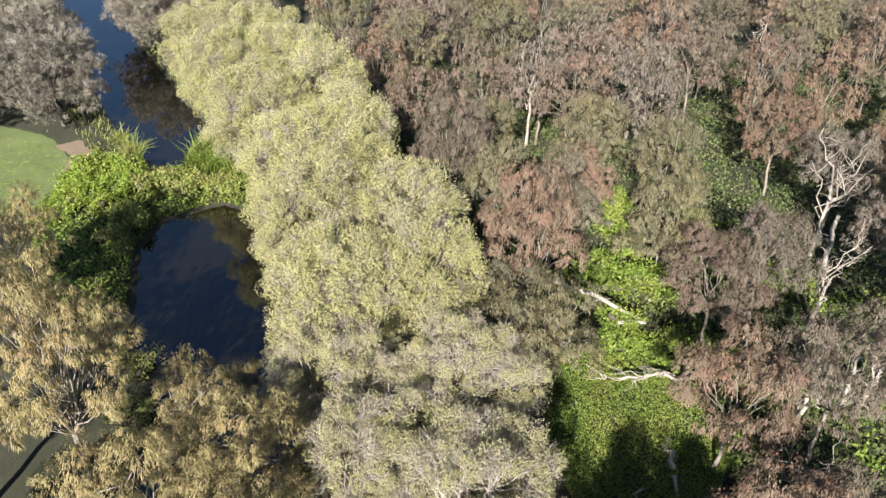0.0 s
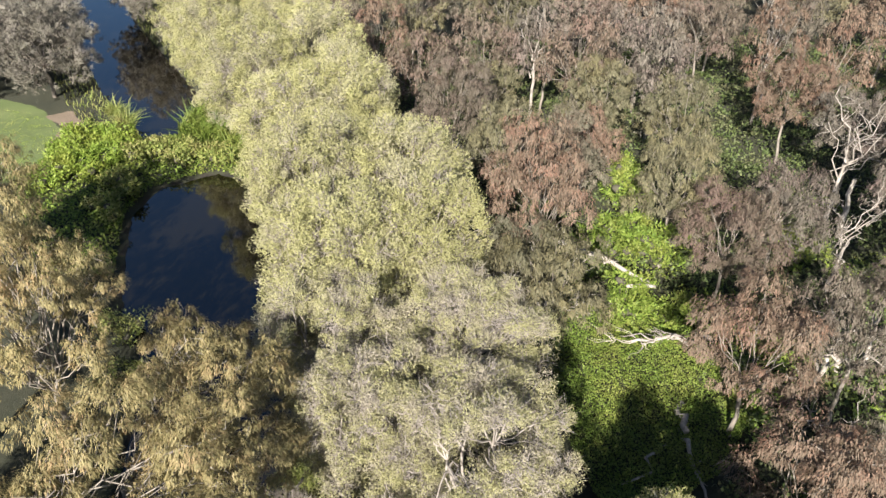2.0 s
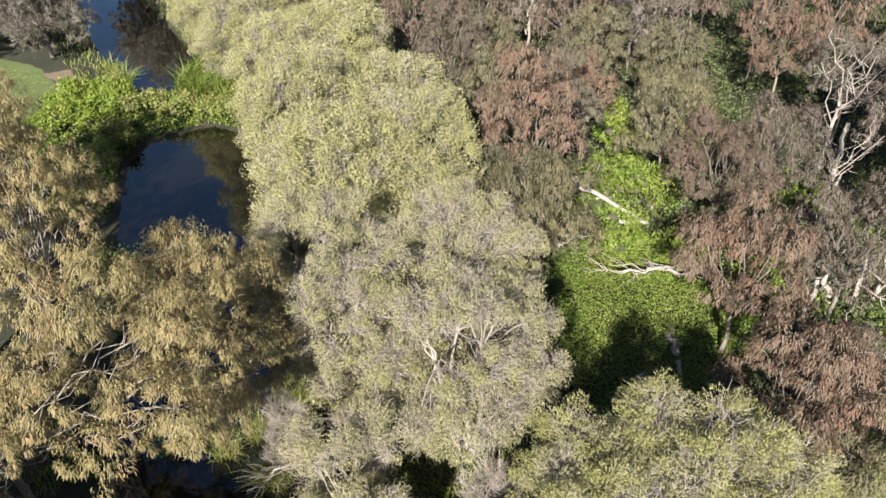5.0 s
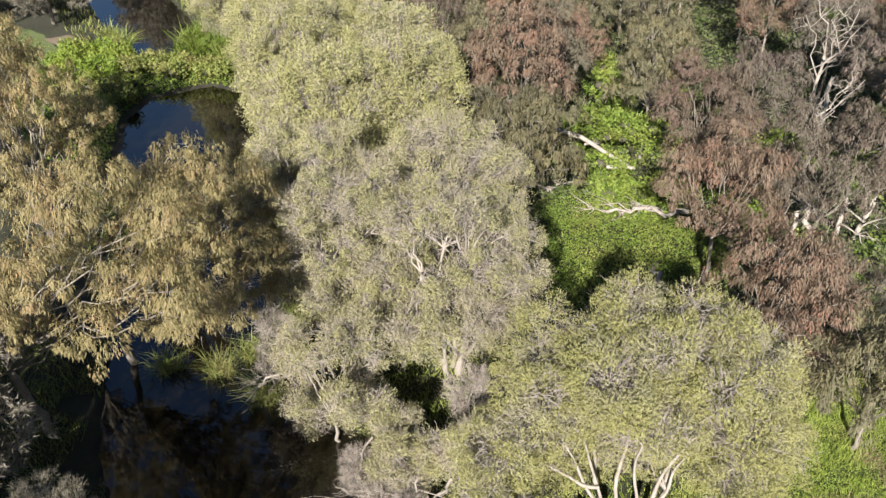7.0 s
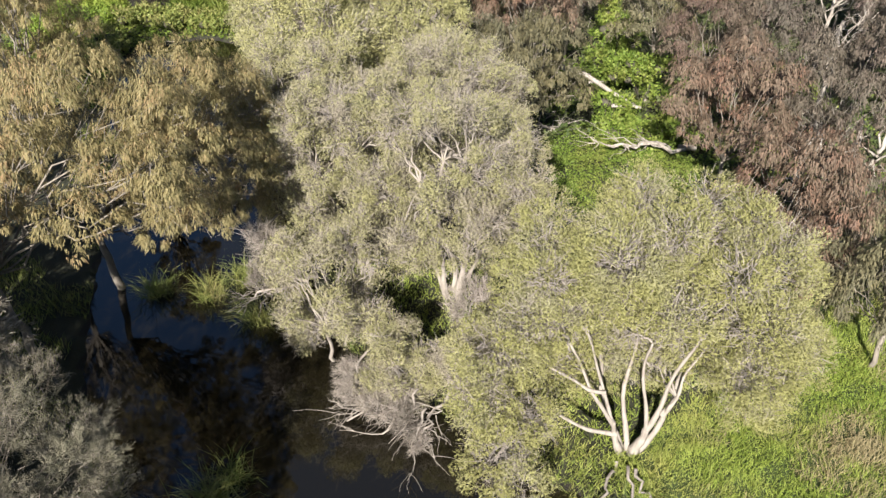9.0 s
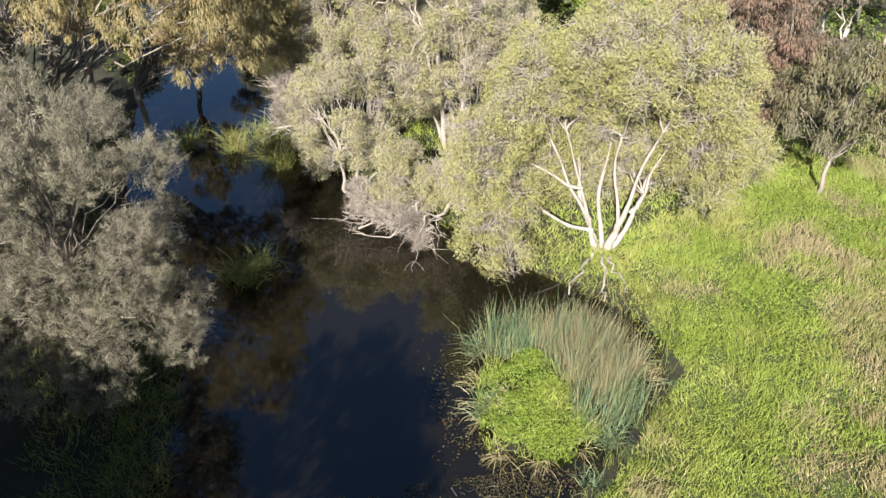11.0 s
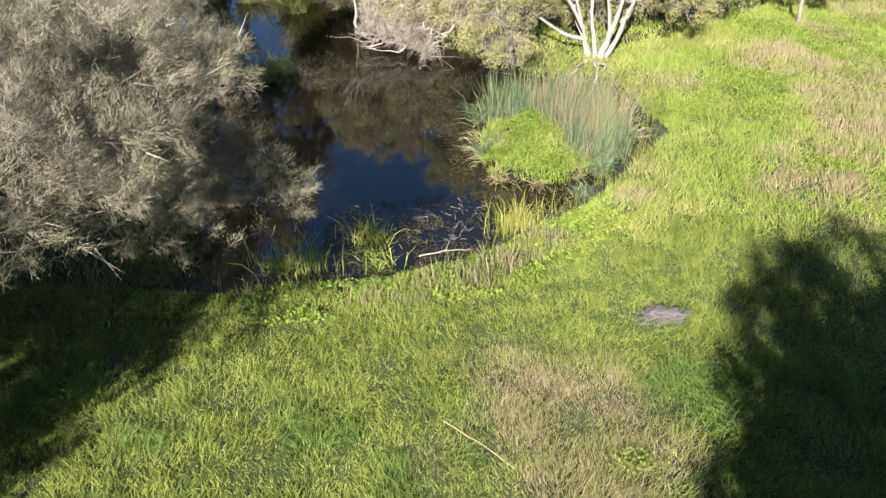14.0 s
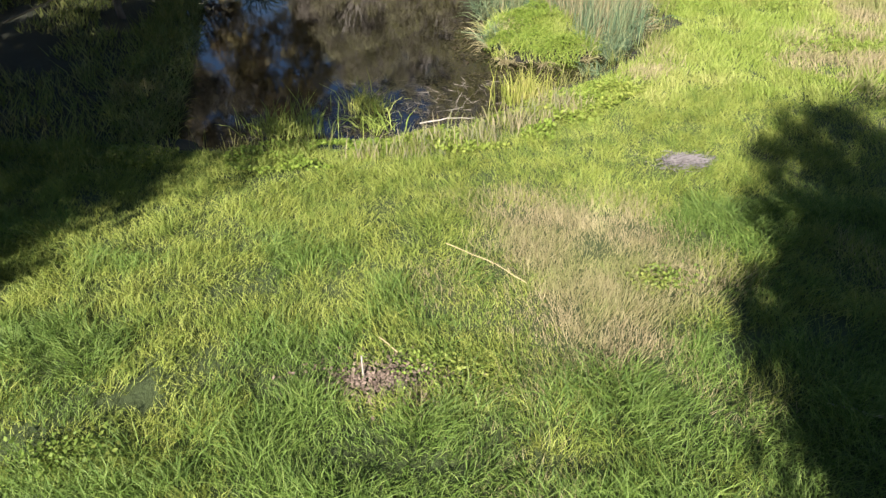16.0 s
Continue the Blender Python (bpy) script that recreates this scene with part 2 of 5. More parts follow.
DEAD_TWIG = bark_material("dead grey twigs", (0.25, 0.22, 0.19), (0.15, 0.125, 0.10))
STEM_AND_INNER_SHADE = bark_material("stems and shaded bush inside", (0.06, 0.055, 0.035), (0.025, 0.022, 0.014), 14.0)
GREY_CORE = bark_material("grey-mauve fine twigs", (0.20, 0.175, 0.155), (0.10, 0.085, 0.075), 14.0)
WHITE_BARK = bark_material("white papery bark", (0.25, 0.222, 0.19), (0.14, 0.115, 0.095))
GUM_BARK = bark_material("grey gum bark", (0.19, 0.165, 0.135), (0.10, 0.085, 0.07))
OAK_BARK = bark_material("dark she-oak bark", (0.12, 0.10, 0.08), (0.06, 0.05, 0.04), 9.0)
GRASS = leaf_material("meadow grass", [(0.165, 0.229, 0.039), (0.238, 0.302, 0.059), (0.311, 0.359, 0.087)],
                      [(0.232, 0.267, 0.064), (0.313, 0.324, 0.092), (0.386, 0.373, 0.136)], 0.45, 0.35, 0.5, (0.45, 0.68), 0.0)
NEAR_GRASS = leaf_material("long grass", [(0.175, 0.224, 0.042), (0.239, 0.280, 0.058), (0.317, 0.336, 0.086)],
                           [(0.111, 0.163, 0.030), (0.159, 0.215, 0.041), (0.218, 0.261, 0.060)], 2.2, 0.35, 0.5, (0.44, 0.62), 0.0)
LUSH_GRASS = leaf_material("lush grass", [(0.075, 0.130, 0.022), (0.130, 0.200, 0.040), (0.210, 0.275, 0.070)],
                           [(0.060, 0.110, 0.020), (0.105, 0.165, 0.034), (0.170, 0.225, 0.058)], 1.6, 0.35, 0.5, (0.44, 0.62), 0.0)
CREEPER = leaf_material("creeper leaves", [(0.078, 0.129, 0.019), (0.132, 0.193, 0.033), (0.196, 0.253, 0.053)],
                        [(0.112, 0.149, 0.026), (0.174, 0.207, 0.044), (0.246, 0.259, 0.068)], 0.6, 0.35, 0.5, (0.42, 0.66), 0.15)
TAN_REED = leaf_material("tan rushes", [(0.165, 0.154, 0.077), (0.231, 0.198, 0.110), (0.308, 0.253, 0.154)],
                         [(0.110, 0.143, 0.077), (0.176, 0.187, 0.110), (0.253, 0.231, 0.132)], 1.6, 0.2, 0.55, (0.45, 0.65), 0.0)
DRY_GRASS = leaf_material("dry grass", [(0.216, 0.192, 0.096), (0.312, 0.264, 0.144), (0.408, 0.336, 0.204)],
                          [(0.168, 0.204, 0.060), (0.252, 0.252, 0.096), (0.324, 0.288, 0.144)], 0.6, 0.3, 0.6, (0.45, 0.65), 0.0)
# darker than the creeper, so gaps in the wood look deep in shade
SHADE_LEAF = leaf_material("shade-darkened undergrowth", [(0.041, 0.061, 0.019), (0.070, 0.097, 0.030), (0.108, 0.135, 0.046)],
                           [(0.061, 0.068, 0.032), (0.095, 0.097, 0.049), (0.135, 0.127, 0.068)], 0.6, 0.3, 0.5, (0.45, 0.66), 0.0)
WEED = leaf_material("broad weed leaves", [(0.101, 0.158, 0.020), (0.168, 0.238, 0.037), (0.235, 0.299, 0.059)],
                     [(0.151, 0.194, 0.029), (0.218, 0.255, 0.046), (0.302, 0.308, 0.076)], 0.5, 0.35, 0.5, (0.45, 0.68), 0.0)
FLOATING = leaf_material("brown floating weed", [(0.025, 0.022, 0.012), (0.050, 0.042, 0.022), (0.100, 0.088, 0.042)],
                         [(0.042, 0.025, 0.017), (0.075, 0.050, 0.029), (0.084, 0.092, 0.033)], 1.2, 0.1, 0.6, (0.45, 0.65), 0.0)
LITTER = leaf_material("brown leaf litter", [(0.12, 0.09, 0.065), (0.18, 0.13, 0.10), (0.25, 0.19, 0.15)],
                       [(0.10, 0.08, 0.055), (0.15, 0.115, 0.085), (0.21, 0.17, 0.13)], 2.0, 0.1, 0.8, (0.45, 0.65), 0.0)
REED = leaf_material("blue-green rushes", [(0.03, 0.075, 0.045), (0.085, 0.15, 0.085), (0.20, 0.24, 0.11)],
                     [(0.10, 0.13, 0.065), (0.15, 0.175, 0.09), (0.23, 0.22, 0.11)], 1.3, 0.2, 0.5, (0.35, 0.7), 0.0)
YELLOW_SEDGE = leaf_material("yellow sedge", [(0.17, 0.21, 0.035), (0.26, 0.29, 0.06), (0.36, 0.36, 0.10)],
                             [(0.22, 0.22, 0.05), (0.30, 0.28, 0.08), (0.36, 0.31, 0.12)], 0.9, 0.3, 0.5, (0.5, 0.7), 0.0)
SEDGE = leaf_material("green sedge", [(0.10, 0.14, 0.032), (0.17, 0.195, 0.05), (0.26, 0.265, 0.085)],
                      [(0.15, 0.155, 0.05), (0.23, 0.21, 0.08), (0.30, 0.25, 0.115)], 0.7, 0.3, 0.5, (0.5, 0.7), 0.1)
MEADOW_SOIL = ground_material("meadow soil", [(0.018, 0.028, 0.007), (0.036, 0.052, 0.012), (0.06, 0.075, 0.02)], 0.35)
FOREST_SOIL = ground_material("leaf litter", [(0.01, 0.012, 0.005), (0.02, 0.022, 0.009), (0.04, 0.036, 0.02)], 0.4)
MUD = ground_material("pond mud", [(0.006, 0.006, 0.004), (0.013, 0.011, 0.007), (0.026, 0.02, 0.012)], 0.5)
LAWN = ground_material("mown lawn", [(0.05, 0.072, 0.02), (0.075, 0.10, 0.028), (0.105, 0.12, 0.045)], 0.25)
BARE = ground_material("bare pinkish soil", [(0.10, 0.075, 0.05), (0.14, 0.105, 0.072), (0.18, 0.135, 0.095)], 0.5)

WATER, wnod, wlnk, wp = material("pond water")
wp.inputs["Base Color"].default_value = (0.006, 0.005, 0.0026, 1)
wp.inputs["Roughness"].default_value = 0.03
wp.inputs["IOR"].default_value = 1.5
wp.inputs["Specular IOR Level"].default_value = 0.85
wgeo = wnod.new("ShaderNodeNewGeometry")
wt = noise_node(wnod, wlnk, 1.6, 4.0, wgeo.outputs["Position"])
wb = wnod.new("ShaderNodeBump")
wb.inputs["Strength"].default_value, wb.inputs["Distance"].default_value = 0.12, 0.02
wlnk.new(wt.outputs[0], wb.inputs["Height"])
wlnk.new(wb.outputs[0], wp.inputs["Normal"])

# ---- ground and water ----
POND = [(-5.6, -3.2), (-4.2, -3.9), (-2.6, -3.9), (-1.0, -4.1), (0.6, -3.2), (2.1, -2.3), (2.9, -0.6), (4.3, 0.0), (5.8, 1.5), (7.5, 4.1), (7.9, 5.9),
        (7.4, 7.2), (6.2, 8.2), (5.0, 9.3), (3.0, 10.4), (1.5, 12.4), (-0.5, 14.3), (-2.8, 16.3), (-4.2, 19.0), (-5.2, 24.0), (-6.5, 30.0),
        (-8.5, 36.0), (-9.8, 42.0), (-12.0, 46.5), (-16.5, 48.8), (-20.0, 46.6), (-20.8, 43.0), (-19.5, 38.0), (-18.0, 33.0), (-15.0, 28.0),
        (-14.5, 23.5), (-13.6, 20.0), (-12.0, 14.5), (-9.6, 10.0), (-7.6, 6.0), (-6.8, 2.0)]
RIVER = [(-21.0, 54.6), (-23.6, 54.2), (-26.0, 57.3), (-29.8, 62.5), (-35.0, 71.5), (-41.5, 81), (-50.5, 99), (-62, 122), (-52, 122), (-42, 99),
         (-33.5, 82), (-26.0, 70), (-21.0, 62), (-18.5, 57)]
MEADOW = [(-9.0, -4.5), (-3.2, -4.2), (2.3, -2.6), (4.6, -0.6), (8.2, 4.5), (7.5, 8.0), (6.0, 10.2), (9.0, 12.5), (13.5, 15.0), (16.5, 18.5), (26, 17), (30, -30),
          (-25, -30), (-20, -10)]
CLEARING = [(5.5, 20.5), (6.2, 30.5), (9.5, 32.0), (13.8, 30.5), (14.2, 26.0), (12.5, 21.0)]
LAWN_AREA = [(-60, 40), (-29, 47), (-29.5, 54), (-33, 58.5), (-60, 70)]
BARE_AREA = [(-31.0, 58.6), (-29.0, 56.5), (-28.8, 52.5), (-30.2, 52.5), (-30.6, 55.5), (-33.0, 57.5)]


def ground_height(x, y):
    d = np.minimum(edge_distance(x, y, POND), edge_distance(x, y, RIVER))
    bank = np.where(d > 0, 0.08 + 0.42 * (1 - np.exp(-d / 2.6)), np.maximum(d * 0.45, -1.2) + 0.02)
    swell = (vnoise(x, y, 3.5, 1) - 0.5) * 0.16 + (vnoise(x, y, 1.1, 2) - 0.5) * 0.06
    rise = 0.25 * np.clip((-6.0 - y) / 5, 0, 1) * (x > -30) * (np.hypot(x, y) < 200)
    return bank + np.where(d > 0, swell * np.clip(d / 1.5, 0, 1) + rise, 0.0)


def spaced(lo, hi, step, far):
    inner = np.arange(lo, hi + step / 2, step)
    grow = np.array([4, 10, 22, 45, 90, 180, 400, 900, 1800.0])
    grow = grow[grow <= far]
    return np.concatenate([lo - grow[::-1], inner, hi + grow])


gx, gy = spaced(-62, 62, 0.6, 2000), spaced(-36, 124, 0.6, 2000)
mx_, my_ = np.meshgrid(gx, gy)
gz = ground_height(mx_, my_)
nx_, ny_ = len(gx), len(gy)
idx = np.arange(nx_ * ny_).reshape(ny_, nx_)
quads = np.stack([idx[:-1, :-1], idx[:-1, 1:], idx[1:, 1:], idx[1:, :-1]], -1).reshape(-1, 4)
cx, cy = (mx_[:-1, :-1] + 0.3).ravel(), (my_[:-1, :-1] + 0.3).ravel()
cd = np.minimum(edge_distance(cx, cy, POND), edge_distance(cx, cy, RIVER))
slot = np.ones(len(cx), int)
slot[inside(cx, cy, MEADOW)] = 0
slot[edge_distance(cx, cy, LAWN_AREA) < -0.8] = 3
slot[cd < 0.05] = 2
ground = tagged(new("ground", mesh_np("ground", np.stack([mx_, my_, gz], -1).reshape(-1, 3), quads, [MEADOW_SOIL, FOREST_SOIL, MUD, LAWN, BARE], slot, True)),
                "uneven grassy ground sloping down to a dark pond", "ground", kind="structure")
tagged(new("water", mesh_np("water", [(-75, -8, 0), (12, -8, 0), (12, 125, 0), (-75, 125, 0)], [(0, 1, 2, 3)], [WATER])),
       "still dark pond water reflecting trees and blue sky", "water", kind="structure")


def sheet(name, poly, mat, lift, label, step=0.14):
    """A thin cover of the ground inside an outline."""
    p = np.array(poly)
    ax, ay = np.meshgrid(np.arange(max(p[:, 0].min(), -44) - step, p[:, 0].max() + step, step), np.arange(max(p[:, 1].min(), 44) - step, min(p[:, 1].max(), 62) + step, step))
    az = ground_height(ax, ay) + lift
    k = np.arange(ax.size).reshape(ax.shape)
    q = np.stack([k[:-1, :-1], k[:-1, 1:], k[1:, 1:], k[1:, :-1]], -1).reshape(-1, 4)
    wave = 0.5 * (vnoise(ax[:-1, :-1], ay[:-1, :-1], 0.9, 23) - 0.5)
    q = q[(edge_distance(ax[:-1, :-1], ay[:-1, :-1], poly) + wave).ravel() < 0]
    used, back = np.unique(q, return_inverse=True)
    v = np.stack([ax, ay, az], -1).reshape(-1, 3)[used]
    return tagged(new(name, mesh_np(name, v, back.reshape(-1, 4), [mat], None, True)), label, "ground", kind="structure")


sheet("lawn", LAWN_AREA, LAWN, 0.012, "short mown green lawn beside the pond")
sheet("path", BARE_AREA, BARE, 0.02, "worn strip of bare pinkish soil beside the lawn")


def ground_z(x, y):
    return float(ground_height(np.array([x]), np.array([y]))[0])


# ---- trees ----
BALLS = {}


def knob(rng, c, r, squash=0.8, fine=2, rough=0.12):
    """A rough lump."""
    if fine not in BALLS:
        bm = bmesh.new()
        bmesh.ops.create_icosphere(bm, subdivisions=fine, radius=1.0)
        BALLS[fine] = (np.array([w.co[:] for w in bm.verts]), np.array([[w.index for w in q.verts] for q in bm.faces]))
        bm.free()
    v, f = BALLS[fine]
    ph = rng.uniform(0, 6.28, 6)
    bumps = np.sin(v[:, 0] * 6 + ph[0]) * np.sin(v[:, 1] * 6 + ph[1]) * np.sin(v[:, 2] * 6 + ph[2]) + 0.5 * np.sin(v[:, 0] * 13 + ph[3]) * np.sin(v[:, 1] * 13 + ph[4]) * np.sin(v[:, 2] * 13 + ph[5])
    v = v * (1 + rng.normal(size=(len(v), 1)) * rough + 0.1 * bumps[:, None])
    return v * np.array([r, r, r * squash]) + c, f


def lobes_for(rng, H, R, base, n, flat=0.75, r=(0.3, 0.45), gap=0.72, down=-0.55):
    """Boughs over a dome of radius R between heights base and H."""
    out = []
    mid, half = (H + base) / 2, (H - base) / 2
    tries = 0
    while len(out) < n and tries < 2000:
        tries += 1
        u = ball(rng, 1)[0]
        if u[2] < down:
            continue
        rad = R * rng.uniform(*r)
        k = rng.uniform(0.7, 1.1)
        c = np.array([u[0] * (R - rad) * k, u[1] * (R - rad) * k, mid + u[2] * (half - rad * flat) * k])
        if all(np.linalg.norm((c - q) / np.array([1, 1, 0.8])) > gap * (rad + s) for q, s in out):
            out.append((c, rad))
    return out


def foliage(rng, lobes, puffs, per, length, width, puff_r, mode, flat=0.8, low=-0.5, turn=0.3):
    """Leaves in small clumps over the boughs. tuft: shoots that point up and out; tassel: long leaves that hang; brush: needles in fans."""
    base, way, face = [], [], []
    cs, rs = np.array([c for c, _ in lobes]), np.array([r for _, r in lobes])
    mid = cs.mean(0)
    up = np.array([0, 0, 1.0])
    for c, r in lobes:
        n = max(8, int(puffs * r * r))
        u = ball(rng, n * 3)
        u = u[u[:, 2] > low][:n]
        form = np.array([1, 1, flat]) * rng.uniform(0.85, 1.15, 3)
        p = c + u * r * form * (rng.uniform(0.7, 1.12, (len(u), 1)) if mode == "tuft" else rng.uniform(0.5, 1.08, (len(u), 1)))
        deep = (np.linalg.norm((p[:, None] - cs[None]) / np.array([1, 1, flat]), axis=2) < 0.44 * rs[None]).any(1)
        p, u = p[~deep], u[~deep]
        if not len(p):
            continue
        k = len(p)
        pr = puff_r * rng.uniform(0.55, 1.45, (k, 1, 1))
        v = ball(rng, k * per).reshape(k, per, 3)
        wild = rng.normal(size=v.shape)
        if mode == "tuft":
            to = norm(u * 0.6 + up * 0.55 + rng.normal(size=u.shape) * 0.3)
            b = p[:, None] + v * pr * rng.uniform(0.45, 1, (k, per, 1)) ** 0.5
            w = to[:, None] * 0.5 + v * 0.35 + wild * 0.55
            look_at = u[:, None] * 0.5 + v * 1.15 + up * 0.25 + wild * 0.12
        elif mode == "tassel":
            out = norm(u * np.array([1, 1, 0.3]) + rng.normal(size=u.shape) * 0.35)
            b = p[:, None] + v * pr * rng.uniform(0.1, 1, (k, per, 1)) ** 0.5 * np.array([0.9, 0.9, 1.0])
            w = out[:, None] * 0.45 + v * np.array([0.35, 0.35, 0.1]) + wild * 0.26 - up * 0.9
            look_at = u[:, None] * 0.6 + v * 0.6 + up * 0.35 + wild * turn
        else:
            to = norm(u * 0.4 + norm(p - mid) * 0.25 + rng.normal(size=u.shape) * 0.4 + up * 0.45)
            b = p[:, None] + to[:, None] * rng.uniform(-0.2, 0.05, (k, per, 1)) + v * pr * rng.uniform(0, 0.75, (k, per, 1))
            w = to[:, None] * 0.8 + v * 0.4 + wild * 0.34
            look_at = u[:, None] * 0.6 + v * 0.8 + up * 0.35 + wild * turn
        base.append(b.reshape(-1, 3))
        way.append(norm(w).reshape(-1, 3))
        face.append(look_at.reshape(-1, 3))
    base, way, face = np.concatenate(base), np.concatenate(way), np.concatenate(face)
    n = len(base)
    return blades(rng, base, way, length * rng.uniform(0.6, 1.3, n), width * rng.uniform(0.7, 1.3, n), face)


def twig_spray(rng, c, r, n, length, thick=0.008):
    """Fine bare twigs that stick out of a lump."""
    u = ball(rng, n)
    b = c + u * r * rng.uniform(0.3, 0.9, (n, 1))
    w = norm(u * 0.7 + rng.normal(size=(n, 3)) * 0.6 + np.array([0, 0, 0.1]))
    return blades(rng, b, w, length * rng.uniform(0.5, 1.4, n), thick * 2)


KINDS = {
    "paperbark": dict(leaf=PAPERBARK_LEAF, bark=WHITE_BARK, core=GREY_CORE, puffs=24, per=150, length=0.082, width=0.034, puff_r=0.31, mode="tuft", flat=0.72),
    "far_paperbark": dict(leaf=BRIGHT_PAPERBARK_LEAF, bark=WHITE_BARK, core=GREY_CORE, puffs=16, per=115, length=0.115, width=0.055, puff_r=0.42, mode="tuft", flat=0.72),
    "gum": dict(leaf=GUM_LEAF, bark=GUM_BARK, core=None, puffs=27, per=80, length=0.15, width=0.031, puff_r=0.27, mode="tassel", flat=0.9),
    "far_gum": dict(leaf=GUM_LEAF, bark=GUM_BARK, core=None, puffs=16, per=40, length=0.24, width=0.05, puff_r=0.33, mode="tassel", flat=0.9),
    "forest": dict(leaf=FOREST_LEAF, bark=GUM_BARK, core=None, puffs=32, per=46, length=0.18, width=0.042, puff_r=0.27, mode="tassel", flat=0.9),
    "far_forest": dict(leaf=FOREST_LEAF, bark=GUM_BARK, core=None, puffs=24, per=19, length=0.25, width=0.075, puff_r=0.28, mode="tassel", flat=0.9),
    "near_sheoak": dict(leaf=SHEOAK_LEAF, bark=OAK_BARK, core=None, puffs=90, per=125, length=0.11, width=0.0066, puff_r=0.2, mode="brush", flat=0.85),
    "far_sheoak": dict(leaf=SHEOAK_LEAF, bark=OAK_BARK, core=None, puffs=30, per=30, length=0.26, width=0.045, puff_r=0.3, mode="brush", flat=0.85),
    "sheoak": dict(leaf=SHEOAK_LEAF, bark=OAK_BARK, core=None, puffs=110, per=66, length=0.11, width=0.0115, puff_r=0.2, mode="brush", flat=0.85),
}


def tree(name, kind, seed, H, R, base, n, label, lobe_r=(0.3, 0.45), stem=0.2, fork=0.3, lobes=None, dense=1.0, low=-0.5, stems=1, keep=None, dead=14,
         foot_spread=0.35, down=-0.55, lean=(0.0, 0.0), extra=(), splay=3.0, arms=(), leaf=None, wide=(1.0, 1.0)):
    """A tree of height H: stems that fork into limbs, one limb to each leafy bough. keep: which boughs stay; arms: where bare main limbs end."""
    k = KINDS[kind]
    rng = np.random.default_rng(seed)
    tuft = k["mode"] == "tuft"
    lobes = lobes or [(c * np.array([*wide, 1]) + np.array([lean[0], lean[1], 0]), r) for c, r in lobes_for(rng, H, R, base, n, k["flat"], lobe_r, 0.66 if tuft else 0.84 if kind == "near_sheoak" else 0.82, down)]
    if keep:
        lobes = [q for q in lobes if keep(*q[0])]
    lobes = lobes + [(np.array(q[:3], float), q[3]) for q in extra]
    root = tagged(new(name), label, "tree", "trees round the pond")
    woods, heads = [], []
    light = kind in ("far_gum", "forest", "far_forest", "far_paperbark", "far_sheoak")
    for i in range(stems):
        a = rng.uniform(0, 6.28) if stems < 4 else i * 6.28 / stems + rng.uniform(-0.5, 0.5)
        off = 0.0 if stems == 1 else foot_spread
        foot = np.array([math.cos(a) * off, math.sin(a) * off, -0.25])
        head = np.array([math.cos(a) * off * splay + rng.normal() * 0.2, math.sin(a) * off * splay + rng.normal() * 0.2, H * fork * (rng.uniform(0.8, 1.2) if stems < 4 else rng.uniform(0.55, 1.15))])
        heads.append(head)
        woods.append(bough(rng, foot, head, stem * 1.25, stem * (0.8 if stems < 4 else 0.5), 0.0, 7, 0.05 if stems < 4 else 0.07))
    for x, y, z, thick, *fork_at in arms:
        far = math.hypot(x, y)
        foot = np.array(fork_at) if fork_at else np.array([x / far * foot_spread, y / far * foot_spread, -0.2])
        heads.append(np.array([x, y, z], float))
        woods.append(swaying(rng, foot, heads[-1], thick, thick * 0.4))
    v, f = joined(woods)
    part("trunk", mesh_np("trunk", v, f, [k["bark"]], None, True), root, "pale forked trunk")
    limbs = []
    for c, r in lobes:
        woods = []
        head = min(heads, key=lambda h: np.linalg.norm(h - c))
        tip = c + np.array([0, 0, -0.1 * r])
        thin = 0.3 if light or kind == "gum" else 0.24 if "sheoak" in kind else 0.5 if stems and stems < 4 else 0.34
        woods.append(bough(rng, head, tip, stem * thin, stem * 0.12, 0.08, 5 if light else 8, 0.1, 4 if light else 6))
        for _ in range(2 if light or kind == "gum" else 3 if "sheoak" in kind else 6):
            e = tip + ball(rng, 1)[0] * r * (0.9 if tuft else 1.0) * np.array([1.0, 1.0, 0.7]) + np.array([0, 0, 0.15 * r])
            woods.append(bough(rng, head + (tip - head) * rng.uniform(0.5, 1), e, stem * 0.15, stem * 0.03, 0.05, 3 if light else 4, 0.2, 3 if light else 5))
        limbs.append(joined(woods))
    if kind in ("paperbark", "gum"):
        for v, f in limbs:
            part("limb", mesh_np("limb", v, f, [k["bark"]], None, True), root)
    else:
        v, f = joined(limbs)
        part("limb", mesh_np("limb", v, f, [k["bark"]], None, True), root)
    if k["core"]:
        v, f = joined([twig_spray(rng, c, r * 0.8, int(150 * r * r), 0.5, 0.014) for c, r in lobes])
        part("inner_wood", mesh_np("inner_wood", v, f, [k["core"]]), root, "dense fine stems and shaded bush inside")["kind"] = "stuff"
    v, f = foliage(rng, lobes, k["puffs"] * dense, k["per"], k["length"], k["width"], k["puff_r"], k["mode"], k["flat"], low)
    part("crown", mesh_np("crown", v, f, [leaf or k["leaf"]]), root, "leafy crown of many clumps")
    sprays = [twig_spray(rng, c, r * 1.08, dead * (4 if kind == "paperbark" else 2 if kind == "far_paperbark" else 1), 0.42) for c, r in lobes]
    v, f = joined(sprays)
    part("twig_mass", mesh_np("twig_mass", v, f, [DEAD_TWIG]), root, "grey-brown inner wood of fine twigs")["kind"] = "stuff"
    return root


def stand(ob, x, y, turn=0.0, size=1.0, dz=0.0):
    ob.matrix_basis = pose(x, y, ground_z(x, y) + dz, 0, 0, turn) @ Matrix.Scale(size, 4)
    return ob


